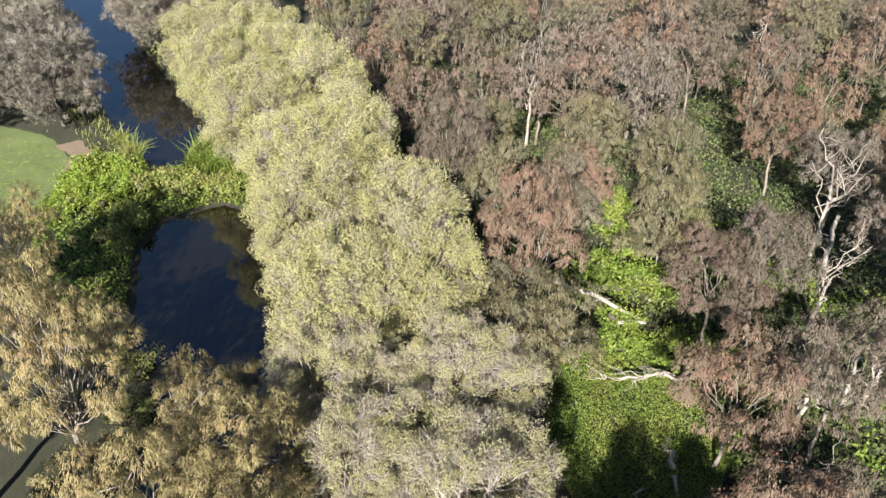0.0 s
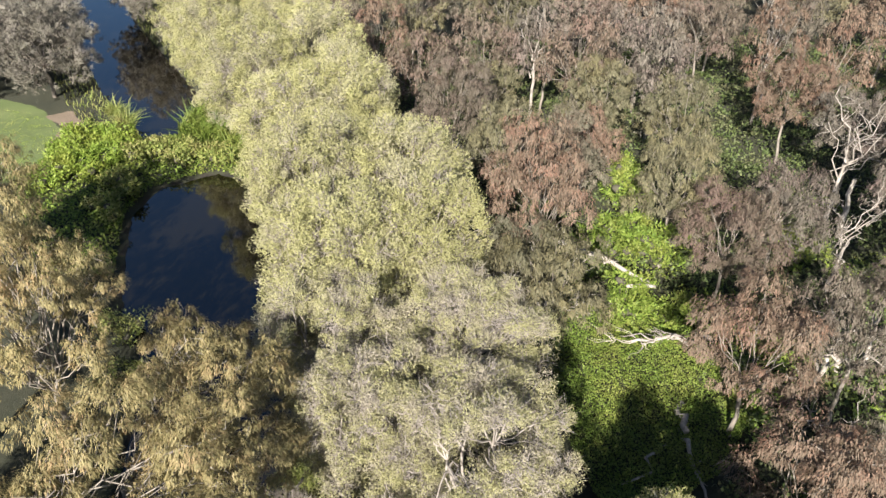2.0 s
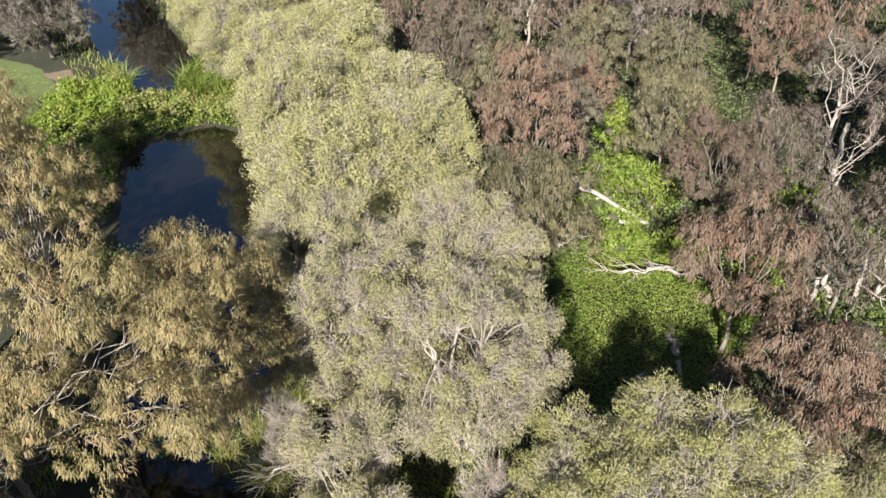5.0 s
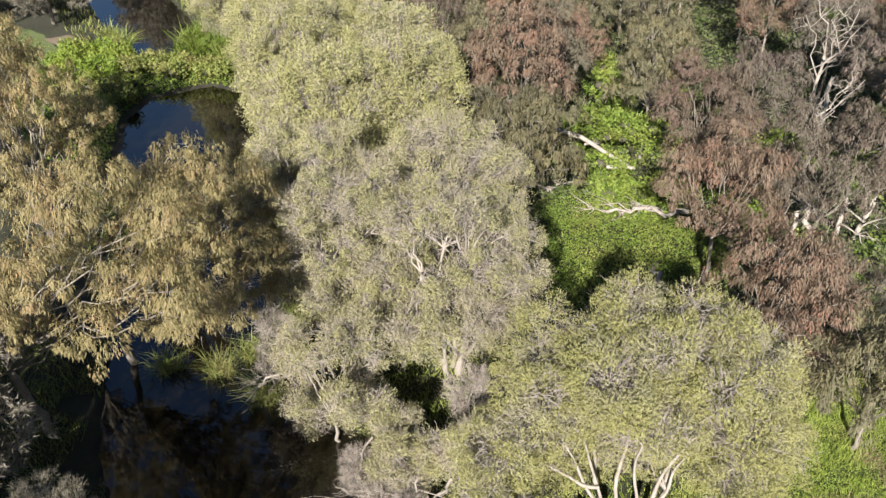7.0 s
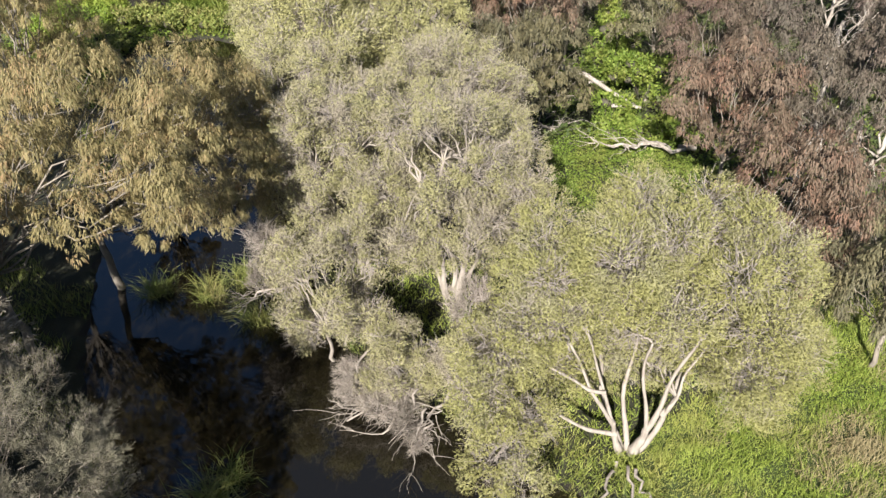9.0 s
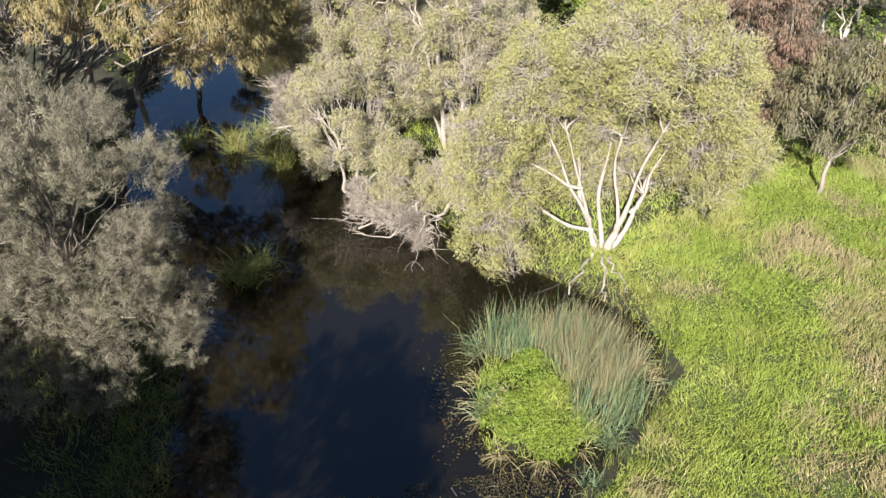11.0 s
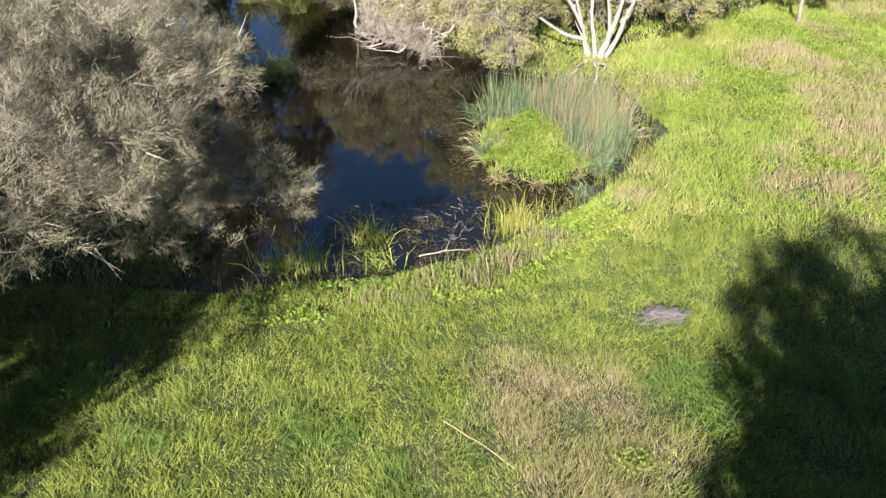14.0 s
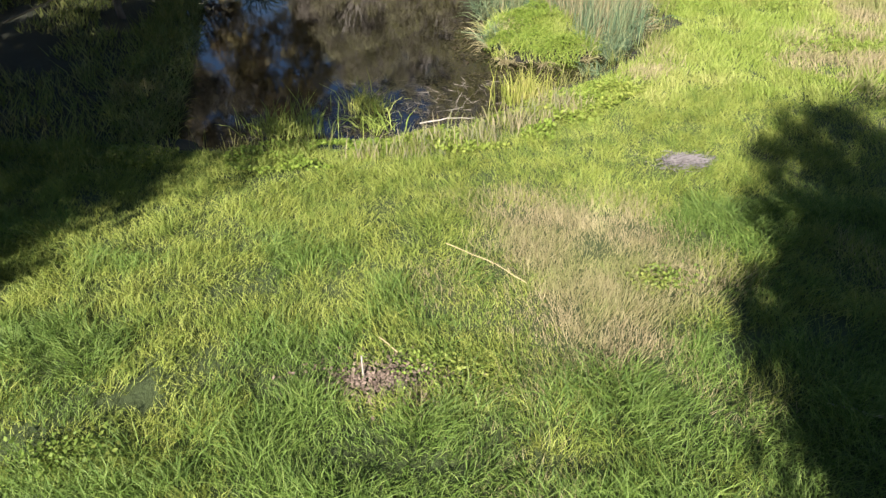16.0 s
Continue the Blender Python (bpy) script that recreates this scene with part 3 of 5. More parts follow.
PB = "paperbark with yellow-green domed crown and white trunk beside the pond"
# the front paperbark: its white limbs show through an opening towards the meadow
stand(tree("paperbark_tree", "paperbark", 131, 8.6, 4.6, 1.2, 60, "large paperbark with spreading white limbs at the pond's edge", (0.19, 0.33), 0.12, 0.5, stems=0, leaf=GOLDEN_PAPERBARK_LEAF,
           low=-0.7, down=-0.9, lean=(0.3, 1.5), wide=(1.1, 0.85),
           keep=lambda x, y, z: not (-3.0 < x < 2.6 and y < 1.7 and z < 5.9) and not (y < -1.2 and z < 4), dead=40, foot_spread=0.12,
           arms=((-0.55, 0.15, 1.3, 0.17), (-1.6, 0.7, 4.4, 0.07, -0.55, 0.15, 1.2), (-2.1, 0.6, 4.1, 0.08, -0.55, 0.15, 1.2), (-2.7, 0.1, 1.9, 0.09, -0.4, 0.1, 0.8), (-3.6, 0.6, 3.6, 0.07, -0.9, 0.3, 2.4),
                 (0.45, 0.05, 1.1, 0.25), (0.2, 0.3, 4.4, 0.08, 0.45, 0.05, 1.0), (1.5, 0.2, 4.6, 0.1, 0.45, 0.05, 1.0), (1.9, 0.7, 3.8, 0.07, 1.1, 0.3, 1.8), (1.3, 0.4, 2.1, 0.15), (0.2, 1.9, 5.3, 0.1), (2.8, 1.8, 4.2, 0.1, 0.9, 0.3, 1.4), (-1.6, 2.4, 5.0, 0.1)),
           extra=((-4.3, -1.6, 1.6, 1.1), (-3.5, -2.0, 1.1, 0.9), (-4.6, -0.8, 3.2, 1.3), (-3.5, -1.0, 2.9, 1.0), (-4.1, 0.0, 4.6, 1.4), (-2.6, 0.3, 5.6, 1.2), (-1.0, 0.6, 6.7, 1.2), (0.8, 0.2, 6.6, 1.1),
                  (-1.8, 2.0, 3.8, 1.2), (-0.3, 2.2, 4.4, 1.2), (1.3, 2.0, 3.8, 1.2), (0.2, 2.4, 2.6, 1.1), (2.3, 1.4, 3.0, 1.0), (-2.3, 1.4, 2.3, 1.1), (-0.9, 0.9, 5.3, 0.7), (2.1, 0.5, 4.4, 0.7), (2.6, -0.6, 5.6, 1.2), (3.2, -0.4, 3.9, 1.2), (3.4, 0.2, 2.4, 1.1), (4.7, 1.0, 3.4, 1.2), (5.2, 2.0, 2.6, 1.1),
                  (-1.2, 2.2, 1.6, 1.0), (0.4, 2.6, 1.4, 1.0), (1.8, 2.2, 1.8, 1.0), (-0.6, 1.7, 2.9, 0.9), (0.9, 1.6, 2.7, 0.8), (-3.0, 1.0, 3.4, 1.0), (-3.2, -0.6, 1.9, 0.9), (-4.0, -1.9, 2.6, 0.9), (-0.4, 0.5, 4.6, 0.6), (0.7, 0.7, 3.9, 0.55), (-2.0, 0.9, 3.1, 0.6), (2.6, 0.3, 3.3, 0.7))), 6.7, 10.6)


def south_open(H):
    """Boughs that leave the trunk in view on the sunny side."""
    return lambda x, y, z: not (abs(x) < 1.1 and y < 0.0 and z < H * 0.36)


# the row of paperbarks along the right-hand bank: x, y, height, radius
for i, (x, y, H, R) in enumerate([(1.3, 18.4, 8.9, 3.7), (-2.7, 20.2, 8.5, 3.2), (-3.0, 15.4, 6.5, 2.4), (2.0, 13.0, 3.8, 1.5), (-0.6, 13.2, 3.4, 1.4), (-4.6, 24.4, 8.7, 3.7), (1.2, 24.2, 8.6, 3.3),
                                  (-4.9, 29.6, 10.0, 3.9), (-1.0, 30.8, 9.8, 3.1), (-7.0, 36.0, 10.2, 4.0), (-2.2, 36.8, 9.5, 3.7), (-8.8, 43.2, 10.0, 4.0),
                                  (-6.0, 45.4, 10.4, 3.3), (-13.0, 50.4, 10.4, 4.3), (-9.0, 52.2, 10.8, 3.8), (-17.2, 58.4, 10.0, 4.4), (-13.0, 60.0, 10.2, 4.4), (-21.0, 66.4, 9.6, 4.4), (-17.4, 66.6, 9.8, 4.0)]):
    far, small = y > 27, i in (3, 4)
    bare = i in (0, 1, 5, 7)
    stand(tree("paperbark_tree", "far_paperbark" if far else "paperbark", 100 + i, H, R, 0.3 if small else 0.9 if i < 5 else 2.0, (74 if far else 62) if R > 2.8 else 30, PB, (0.14, 0.27),
               0.04 if small else 0.07 if i == 2 else 0.13, 0.22 if bare else 0.3, stems=0 if bare else 1 if far or small else 2, low=-0.7, dead=16 if far else 30, down=-0.95 if i < 5 else -0.7, keep=south_open(H) if bare else None, foot_spread=0.25,
               arms=((-1.2, -0.4, H * 0.6, 0.13), (0.4, -0.2, H * 0.66, 0.17), (1.6, 0.4, H * 0.5, 0.1), (-0.4, 1.2, H * 0.6, 0.12), (-2.0, 0.6, H * 0.5, 0.08)) if bare else ()), x, y)

GM = "olive-green gum tree with drooping leaves overhanging the pond"
for i, (x, y, H, R) in enumerate([(-13.8, 15.0, 11.3, 4.8), (-15.9, 22.2, 13.8, 3.6), (-12.2, 19.2, 11.0, 3.5), (-24.5, 33.0, 10.5, 4.4), (-11.8, 25.2, 8.4, 1.9), (-21.0, 20.0, 12.0, 5.0), (-26.0, 27.0, 12.0, 5.0), (-17.5, 12.0, 10.5, 4.6), (-10.5, 28.8, 4.6, 1.0)]):
    stand(tree("gum_tree", "far_gum" if i in (3, 5, 6, 7) else "gum", 200 + i, H, R, H * (0.08 if i in (4, 8) else 0.24 if i in (2, 7) else 0.42 if i == 0 else 0.34), 38 if R > 3.4 else 24 if R > 1.5 else 7, GM, (0.2, 0.31) if R > 1.5 else (0.3, 0.4), 0.15 if R > 1.5 else 0.05, 0.35, lean=((4.2, 0.0), (0, 0), (4.2, -0.3))[i] if i < 3 else (0, 0)), x, y)

SO = "grey-green she-oak with fine needle foliage, at the water's edge or added unseen for shade"
# the third stands unseen behind the others, added to shade bank and meadow
for i, (x, y, H, R, b) in enumerate([(-9.0, 4.2, 8.9, 4.0, 0.5), (-8.9, -10.4, 8.7, 3.9, 4.5), (-9.9, -16.4, 8.4, 2.9, 3.5)]):
    stand(tree("she_oak_tree", "near_sheoak" if i == 1 else "far_sheoak" if i == 2 else "sheoak", 300 + i, H, R, b, 40, SO, (0.15, 0.26) if i == 1 else (0.18, 0.3), 0.1, 0.34, dead=8, lean=(3.7, 0.0) if i == 1 else (0, 0), down=-0.8, 
               # the first five boughs lie out of view, added to shade the crown
               extra=((2.4, -4.1, 6.6, 1.3), (3.7, -3.8, 6.4, 1.1), (1.1, -3.8, 6.0, 1.3), (4.7, -3.2, 6.3, 0.9), (2.9, -4.9, 5.8, 1.0), (6.1, 2.2, 5.2, 1.15), (6.9, 2.0, 4.6, 0.9), (5.6, 1.5, 6.7, 1.2), (6.0, 0.2, 6.2, 1.1), (5.7, -1.1, 6.7, 1.1), (5.1, 2.7, 5.9, 1.2), (5.9, 1.0, 5.0, 1.0), (4.8, 2.2, 7.4, 1.1)) if i == 1
               else ((1.5, -2.5, 2.0, 1.1), (2.6, -1.4, 3.0, 1.1), (0.2, -3.0, 2.6, 1.1), (2.3, -1.6, 4.6, 1.1), (0.7, -2.4, 4.8, 1.1), (1.5, -2.2, 3.4, 1.2), (2.9, -0.4, 1.7, 1.0), (-1.2, -2.8, 3.6, 1.1), (-0.6, -2.2, 6.0, 1.1)) if i == 0 else ()), x, y)
far_oak = tree("she_oak_tree", "far_sheoak", 350, 8.4, 4.6, 0.2, 34, "grey she-oak with dense fine foliage, on the river bank or added unseen for shade", (0.2, 0.32), 0.14, 0.3, dead=16, down=-0.85, leaf=GREY_OAK_LEAF)
# the pair at y -14.0 and -8.6 is unseen, added to shade the bank
for i, (x, y) in enumerate([(-33.4, 61.4), (-36.6, 67.5), (-41.0, 73.0), (-44.5, 79.5), (-48.8, 87.0), (-53.5, 95.0), (-40.0, 60.5), (-44.5, 67.0), (-50.0, 75.0), (-55.0, 84.0), (-16.0, 9.5), (-17.0, 3.0), (-10.6, -14.0), (-13.4, -8.6), (-30.5, 80.0), (-34.0, 87.0)]):
    stand(far_oak if i == 0 else copy_thing(far_oak, Matrix.Identity(4)), x, y, i * 77, 1.05 + (i * 0.37 % 1) * 0.25)

# a tall gum behind the meadow, whose shade falls across it
shade_gum = stand(tree("gum_tree", "far_gum", 260, 13.0, 4.0, 4.6, 36, "tall olive-green gum tree out of view, placed for its shade", (0.24, 0.36), 0.24, 0.3, dense=1.8), 6.1, -23.7)

# the grey gum wood on the right and beyond
FG = "grey-brown gum tree with sparse drooping foliage in the wood"
models = [tree("woodland_gum_tree", "forest", 400 + i, H, R, 2.4, 18, FG, (0.22, 0.36), 0.1, 0.42, dead=8, down=-0.6, leaf=m)
          for i, (H, R, m) in enumerate([(8.4, 3.2, RUSSET_LEAF), (8.8, 3.0, OLIVE_LEAF), (10.4, 3.4, None), (8.0, 2.8, None), (9.6, 3.5, None), (10.8, 3.0, RUSSET_LEAF), (8.2, 3.0, OLIVE_LEAF)])]
far_models = [tree("woodland_gum_tree", "far_forest", 450 + i, H, R, 2.4, 17, FG, (0.22, 0.36), 0.1, 0.42, dead=6, down=-0.6, leaf=m) for i, (H, R, m) in enumerate([(9.4, 3.4, None), (10.4, 3.2, RUSSET_LEAF), (8.8, 3.4, None), (9.8, 3.2, OLIVE_LEAF)])]
# shaded gaps in the wood
GLADES = [(18.6, 28.6, 3.4), (18.6, 40.6, 4.2), (34.0, 57.5, 3.6), (22.0, 31.5, 2.6), (24.5, 40.0, 2.4), (11.0, 60.0, 2.6), (27.0, 68.0, 3.0)]
spots = [(13.0, 23.8), (3.6, 41.0), (0.6, 46.6), (-1.8, 52.6), (-5.0, 58.6), (-8.4, 64.6), (3.7, 31.0), (17.6, 24.4), (13.0, 17.4), (15.8, 14.4), (16.6, 19.0), (14.4, 32.0), (5.0, 34.0), (4.8, 28.0), (8.6, 43.0), (14.6, 44.0), (6.6, 38.6), (18.0, 34.4)]
rng = np.random.default_rng(7)
for _ in range(9000):
    x, y = rng.uniform(-26, 62), rng.uniform(14, 108)
    if x > 9 + y * 0.56 or len(spots) > 132:
        continue
    left = np.interp(y, [14, 20, 30, 40, 50, 60, 70, 80, 112], [18, 16, 5, 4, -0.5, -5, -11, -20, -42])
    if x < left or inside(x, y, CLEARING) or inside(x, y, MEADOW) or (8.0 < x < 12.4 and 28 < y < 40) or any(math.hypot(x - a, y - b) < q for a, b, q in GLADES):
        continue
    if min(math.hypot(x - a, y - b) for a, b in spots) > 4.7:
        spots.append((x, y))
spots += [(-57, 92), (-62, 101), (-66, 110), (-58, 104), (-29, 84), (-24, 78), (-36, 94), (-33, 88)]
# unseen copies of that gum, added to cast shade and block sky light
tall = [(4.9, -20.0, 0.56), (10.5, -15.0, 0.62), (10.0, -18.0, 0.7), (12.6, -12.2, 0.62), (6.6, -19.6, 0.6), (5.6, -21.2, 0.72), (7.6, -22.6, 0.84), (8.2, -20.4, 0.68), (9.6, -25.0, 0.95), (9.6, -22.2, 0.88), (13.2, -19.2, 0.8), (12.4, -24.4, 1.0), (11.2, -27.2, 1.05), (15.4, -22.6, 0.95), (-12.4, -14.0, 0.75), (-10.8, -8.8, 0.7), (-15.4, 0.0, 0.75), (-16.5, -4.0, 0.85)]
# two more trees added out of view, for the same shade
spots += [(15.5, -17.5), (-15.0, -12.0)]
for i, (x, y, q) in enumerate(tall):
    stand(copy_thing(shade_gum, Matrix.Identity(4)), x, y, 60 + i * 67, q)
for i, (x, y) in enumerate(spots):
    kinds = far_models if y > 52 or y < 0 else models
    ob = next((m for m in kinds if not m.get("set")), None)
    if ob:
        ob["set"] = 1
    else:
        ob = copy_thing(kinds[i % len(kinds)], Matrix.Identity(4))
    stand(ob, x, y, rng.uniform(0, 360), rng.uniform(0.88, 1.12), -2.7 if i == 8 else -1.5 if i in (9, 10) else 0.0)


# ---- grass, weeds and rushes ----
def scatter(rng, poly, density, box):
    x0, x1, y0, y1 = box
    n = int((x1 - x0) * (y1 - y0) * density)
    x, y = rng.uniform(x0, x1, n), rng.uniform(y0, y1, n)
    k = inside(x, y, poly) & (edge_distance(x, y, POND) > 0.02)
    return x[k], y[k]


def sward(name, rng, x, y, length, width, mat, label, lean=0.5, curl=False):
    a = vnoise(x, y, 1.1, 5) * 9.0 + rng.normal(size=len(x)) * 1.5
    tall = length * (0.3 + 1.2 * vnoise(x, y, 0.5, 6)) * rng.uniform(0.6, 1.2, len(x))
    s = lean * rng.uniform(0.3, 1.5, len(x))
    way = norm(np.stack([np.cos(a) * s, np.sin(a) * s, np.ones(len(x))], -1))
    base = np.stack([x, y, ground_height(x, y) - 0.02], -1)
    v, f = bent(rng, base, way, tall, width, np.stack([np.cos(a), np.sin(a), -0.6 + 0 * a], -1) * 0.55) if curl else blades(rng, base, way, tall, width)
    return tagged(new(name, mesh_np(name, v, f, [mat])), label, "grass", kind="stuff")


rng = np.random.default_rng(11)
x, y = scatter(rng, MEADOW, 1050, (-10, 12, -15.5, -0.5))
near = y < -3.5 + 3 * vnoise(x, y, 1.2, 61)
x, y = x[near], y[near]
thin = (np.abs(x) < 9) | (rng.uniform(size=len(x)) < 0.5)
x, y = x[thin], y[thin]
full = vnoise(x, y, 0.45, 33) + 0.5 * vnoise(x, y, 1.3, 34) + 0.3 * rng.uniform(size=len(x)) > 0.45
x, y = x[full], y[full]
dry = (0.5 * vnoise(x, y, 1.4, 9) + 0.8 * np.exp(-(((x - 3.5) / 2.1) ** 2 + ((y + 8.9) / 2.9) ** 2)) + 0.35 * rng.uniform(size=len(x))) > 0.78
gx_, gy_ = x[~dry], y[~dry]
trodden = np.exp(-(((gx_ - 0.25) / 0.75) ** 2 + ((gy_ + 11.75) / 0.42) ** 2)) + 0.35 * vnoise(gx_, gy_, 0.3, 91) < 0.75
gx_, gy_ = gx_[trodden], gy_[trodden]
lush = 0.9 * vnoise(gx_, gy_, 1.0, 92) + 0.35 * vnoise(gx_, gy_, 0.35, 93) + 0.25 * rng.uniform(size=len(gx_)) + 0.35 * np.clip((-10.6 - gy_) / 2.0, 0, 1) + 0.3 * np.clip((gx_ - 2.5) / 3, 0, 1) - 0.8 * np.clip((gy_ + 7.5) / 2.5, 0, 1) > 1.02
sward("lush_grass", rng, gx_[lush], gy_[lush], 0.42, 0.0095, LUSH_GRASS, "tall dark green tussocks of meadow grass", 0.7, True)
gx_, gy_ = gx_[~lush], gy_[~lush]
bend_ = rng.uniform(size=len(gx_)) < 0.5
sward("meadow_grass", rng, gx_[bend_], gy_[bend_], 0.28, 0.0095, NEAR_GRASS, "lush green meadow grass in the sun", 0.75, True)
sward("short_grass", rng, gx_[~bend_], gy_[~bend_], 0.26, 0.011, NEAR_GRASS, "short green grass blades in the meadow", 0.8)
sward("dry_grass", rng, x[dry], y[dry], 0.34, 0.010, DRY_GRASS, "patch of dry tan grass in the meadow", 0.6)
x, y = scatter(rng, MEADOW, 520, (1, 24, -3.5, 17.5))
beyond = y > -3.5 + 3 * vnoise(x, y, 1.2, 61)
x, y = x[beyond], y[beyond]
dry = 0.7 * vnoise(x, y, 2.6, 19) + 0.3 * vnoise(x, y, 0.8, 20) + 0.22 * rng.uniform(size=len(x)) + 0.2 * np.clip((x - 8) / 6, 0, 1) > 0.92
sward("tan_grass", rng, x[dry], y[dry], 0.36, 0.026, DRY_GRASS, "tan seeding grass in the meadow", 0.6)
x, y = x[~dry], y[~dry]
sward("bank_grass", rng, x, y, 0.3, 0.024, GRASS, "bright green grass beside the pond", 0.8)
rear = np.random.default_rng(12)
x, y = scatter(rear, MEADOW, 190, (-12, 16, -28, -15.3))
sward("meadow_grass", rear, x, y, 0.32, 0.024, GRASS, "green meadow grass below the gum trees", 0.8)


def tufts(name, rng, x, y, z, height, width, mat, label, lean=(0.0, 0.0), spread=0.25, category="rushes", kind="stuff", bend=0.12):
    """Upright rush stems from given feet."""
    n = len(x)
    way = norm(np.stack([lean[0] + rng.normal(size=n) * spread, lean[1] + rng.normal(size=n) * spread, np.ones(n)], -1))
    base = np.stack([x, y, np.broadcast_to(z, n)], -1)
    v, f = bent(rng, base, way, height * rng.uniform(0.5, 1.2, n) * (0.6 + 0.6 * vnoise(x, y, 0.35, 71)), width, np.stack([way[:, 0] * 2, way[:, 1] * 2, -np.ones(n)], -1) * bend)
    return tagged(new(name, mesh_np(name, v, f, [mat])), label, category, kind=kind)


def within(rng, poly, n):
    p = np.array(poly)
    x, y = rng.uniform(p[:, 0].min(), p[:, 0].max(), n * 4), rng.uniform(p[:, 1].min(), p[:, 1].max(), n * 4)
    k = inside(x, y, poly)
    return x[k][:n], y[k][:n]


def carpet(name, rng, x, y, z, size, mat, label, tilt=0.6, category="weeds"):
    """Small broad leaves that lie more or less flat at the heights z: two triangles each."""
    n = len(x)
    a = rng.uniform(0, 6.28, n)
    up = norm(np.stack([rng.normal(size=n) * tilt, rng.normal(size=n) * tilt, np.ones(n)], -1))
    d = norm(np.cross(up, np.stack([np.cos(a), np.sin(a), 0 * a], -1)))
    e = np.cross(up, d)
    s = (size * rng.uniform(0.5, 1.4, n))[:, None]
    c = np.stack([x, y, z], -1)
    v = np.stack([c - d * s * 0.5, c + e * s * 0.33, c + d * s * 0.5, c - e * s * 0.33], 1).reshape(-1, 3)
    k = np.arange(n)[:, None, None] * 4
    f = (k + np.array([[0, 1, 2], [0, 2, 3]])[None]).reshape(-1, 3)
    return tagged(new(name, mesh_np(name, v, f, [mat])), label, category, kind="stuff")


# ---- the rush island ----
ISLAND = [(2.2, 1.3), (1.9, 3.2), (2.2, 5.2), (3.0, 6.4), (5.3, 6.3), (6.9, 4.9), (7.0, 3.4), (6.2, 2.2), (4.6, 1.5), (3.4, 1.1)]
ISLE_WEED = [(2.1, 1.3), (1.8, 3.2), (2.2, 5.2), (4.2, 5.1), (4.9, 3.6), (5.6, 1.9), (4.6, 1.2), (3.4, 1.0)]
ISLE_RUSH = [(2.4, 5.0), (2.7, 6.2), (5.2, 6.1), (6.8, 4.8), (6.8, 3.4), (6.0, 2.4), (4.9, 2.1), (4.5, 3.6), (4.1, 4.9)]


def mound(x, y, poly, high, soft):
    return high * (1 - np.exp(np.minimum(edge_distance(x, y, poly), 0) / soft))


gx, gy = np.meshgrid(np.arange(1.2, 8.0, 0.2), np.arange(0.4, 7.2, 0.2))
gz = mound(gx, gy, ISLAND, 0.42, 0.9) - 0.16 + 0.06 * vnoise(gx, gy, 0.5, 3)
k = np.arange(gx.size).reshape(gx.shape)
tagged(new("island", mesh_np("island", np.stack([gx, gy, gz], -1).reshape(-1, 3), np.stack([k[:-1, :-1], k[:-1, 1:], k[1:, 1:], k[1:, :-1]], -1).reshape(-1, 4), [MUD], None, True)),
       "low muddy islet under weeds and rushes in the pond", "island", kind="structure")
rng = np.random.default_rng(21)
x, y = within(rng, ISLE_WEED, 24000)
soft = edge_distance(x, y, ISLE_WEED) < -1.1 * vnoise(x, y, 0.4, 41) * vnoise(x, y, 1.2, 42) - 0.15 * rng.uniform(size=len(x))
x, y = x[soft], y[soft]
carpet("islet_weed", rng, x, y, mound(x, y, ISLAND, 0.42, 0.5) - 0.02 + 0.7 * vnoise(x, y, 0.6, 4) * rng.uniform(0.5, 1, len(x)) * np.clip(-edge_distance(x, y, ISLE_WEED) / 0.4, 0.1, 1),
       0.05, WEED, "bright green leafy weeds covering the islet")
x, y = within(rng, ISLE_WEED, 5200)
k = (edge_distance(x, y, ISLE_WEED) < -0.15) & (vnoise(x, y, 0.5, 50) > 0.35)
tufts("islet_grass", rng, x[k], y[k], mound(x[k], y[k], ISLAND, 0.42, 0.5), 0.42, 0.014, GRASS, "soft bright grass among the islet's weeds", (0, 0), 0.4, category="grass", bend=0.4)
x, y = within(rng, ISLE_RUSH, 7200)
x, y = x + rng.normal(size=len(x)) * 0.16, y + rng.normal(size=len(x)) * 0.16
gap = vnoise(x, y, 0.4, 8) > 0.36
x, y = x[gap], y[gap]
tan = 0.5 * vnoise(x, y, 0.7, 44) + np.clip((x - 3.2) / 2.0, 0, 1) * 0.35 + 0.6 * rng.uniform(size=len(x)) - 0.3 * (y < 3.0) > 0.68
tufts("blue_rush", rng, x[~tan], y[~tan], 0.1, 1.75, 0.016, REED, "tall blue-green rushes on the islet", (0.02, 0.0), 0.14)
tufts("tan_rush", rng, x[tan], y[tan], 0.1, 1.65, 0.014, TAN_REED, "tall tan rushes on the islet", (0.04, 0.0), 0.17)
x, y = within(rng, ISLE_RUSH, 450)
tufts("drooping_rush", rng, x, y, 0.2, 1.5, 0.02, REED, "rushes that droop outwards over the dark water", (0.15, -0.1), 0.75, bend=0.8)
for cx, cy, n, h in ((2.35, 2.9, 220, 1.0), (2.1, 5.4, 120, 1.4), (5.6, 1.9, 160, 0.9), (4.9, 0.5, 90, 0.7)):
    tufts("rush_tuft", rng, cx + rng.normal(size=n) * 0.16, cy + rng.normal(size=n) * 0.16, 0.02, h, 0.018, REED, "loose rush tuft leaning over the water", (-0.1, -0.1), 0.6, kind="thing", category="rushes", bend=0.6)
x, y = rng.normal(size=420) * 0.28 + 2.9, rng.normal(size=420) * 0.22 + 2.95
carpet("dead_weed", rng, x, y, 0.48 + 0.2 * rng.uniform(size=420), 0.055, DRY_GRASS, "dead tan patch among the islet's weeds")

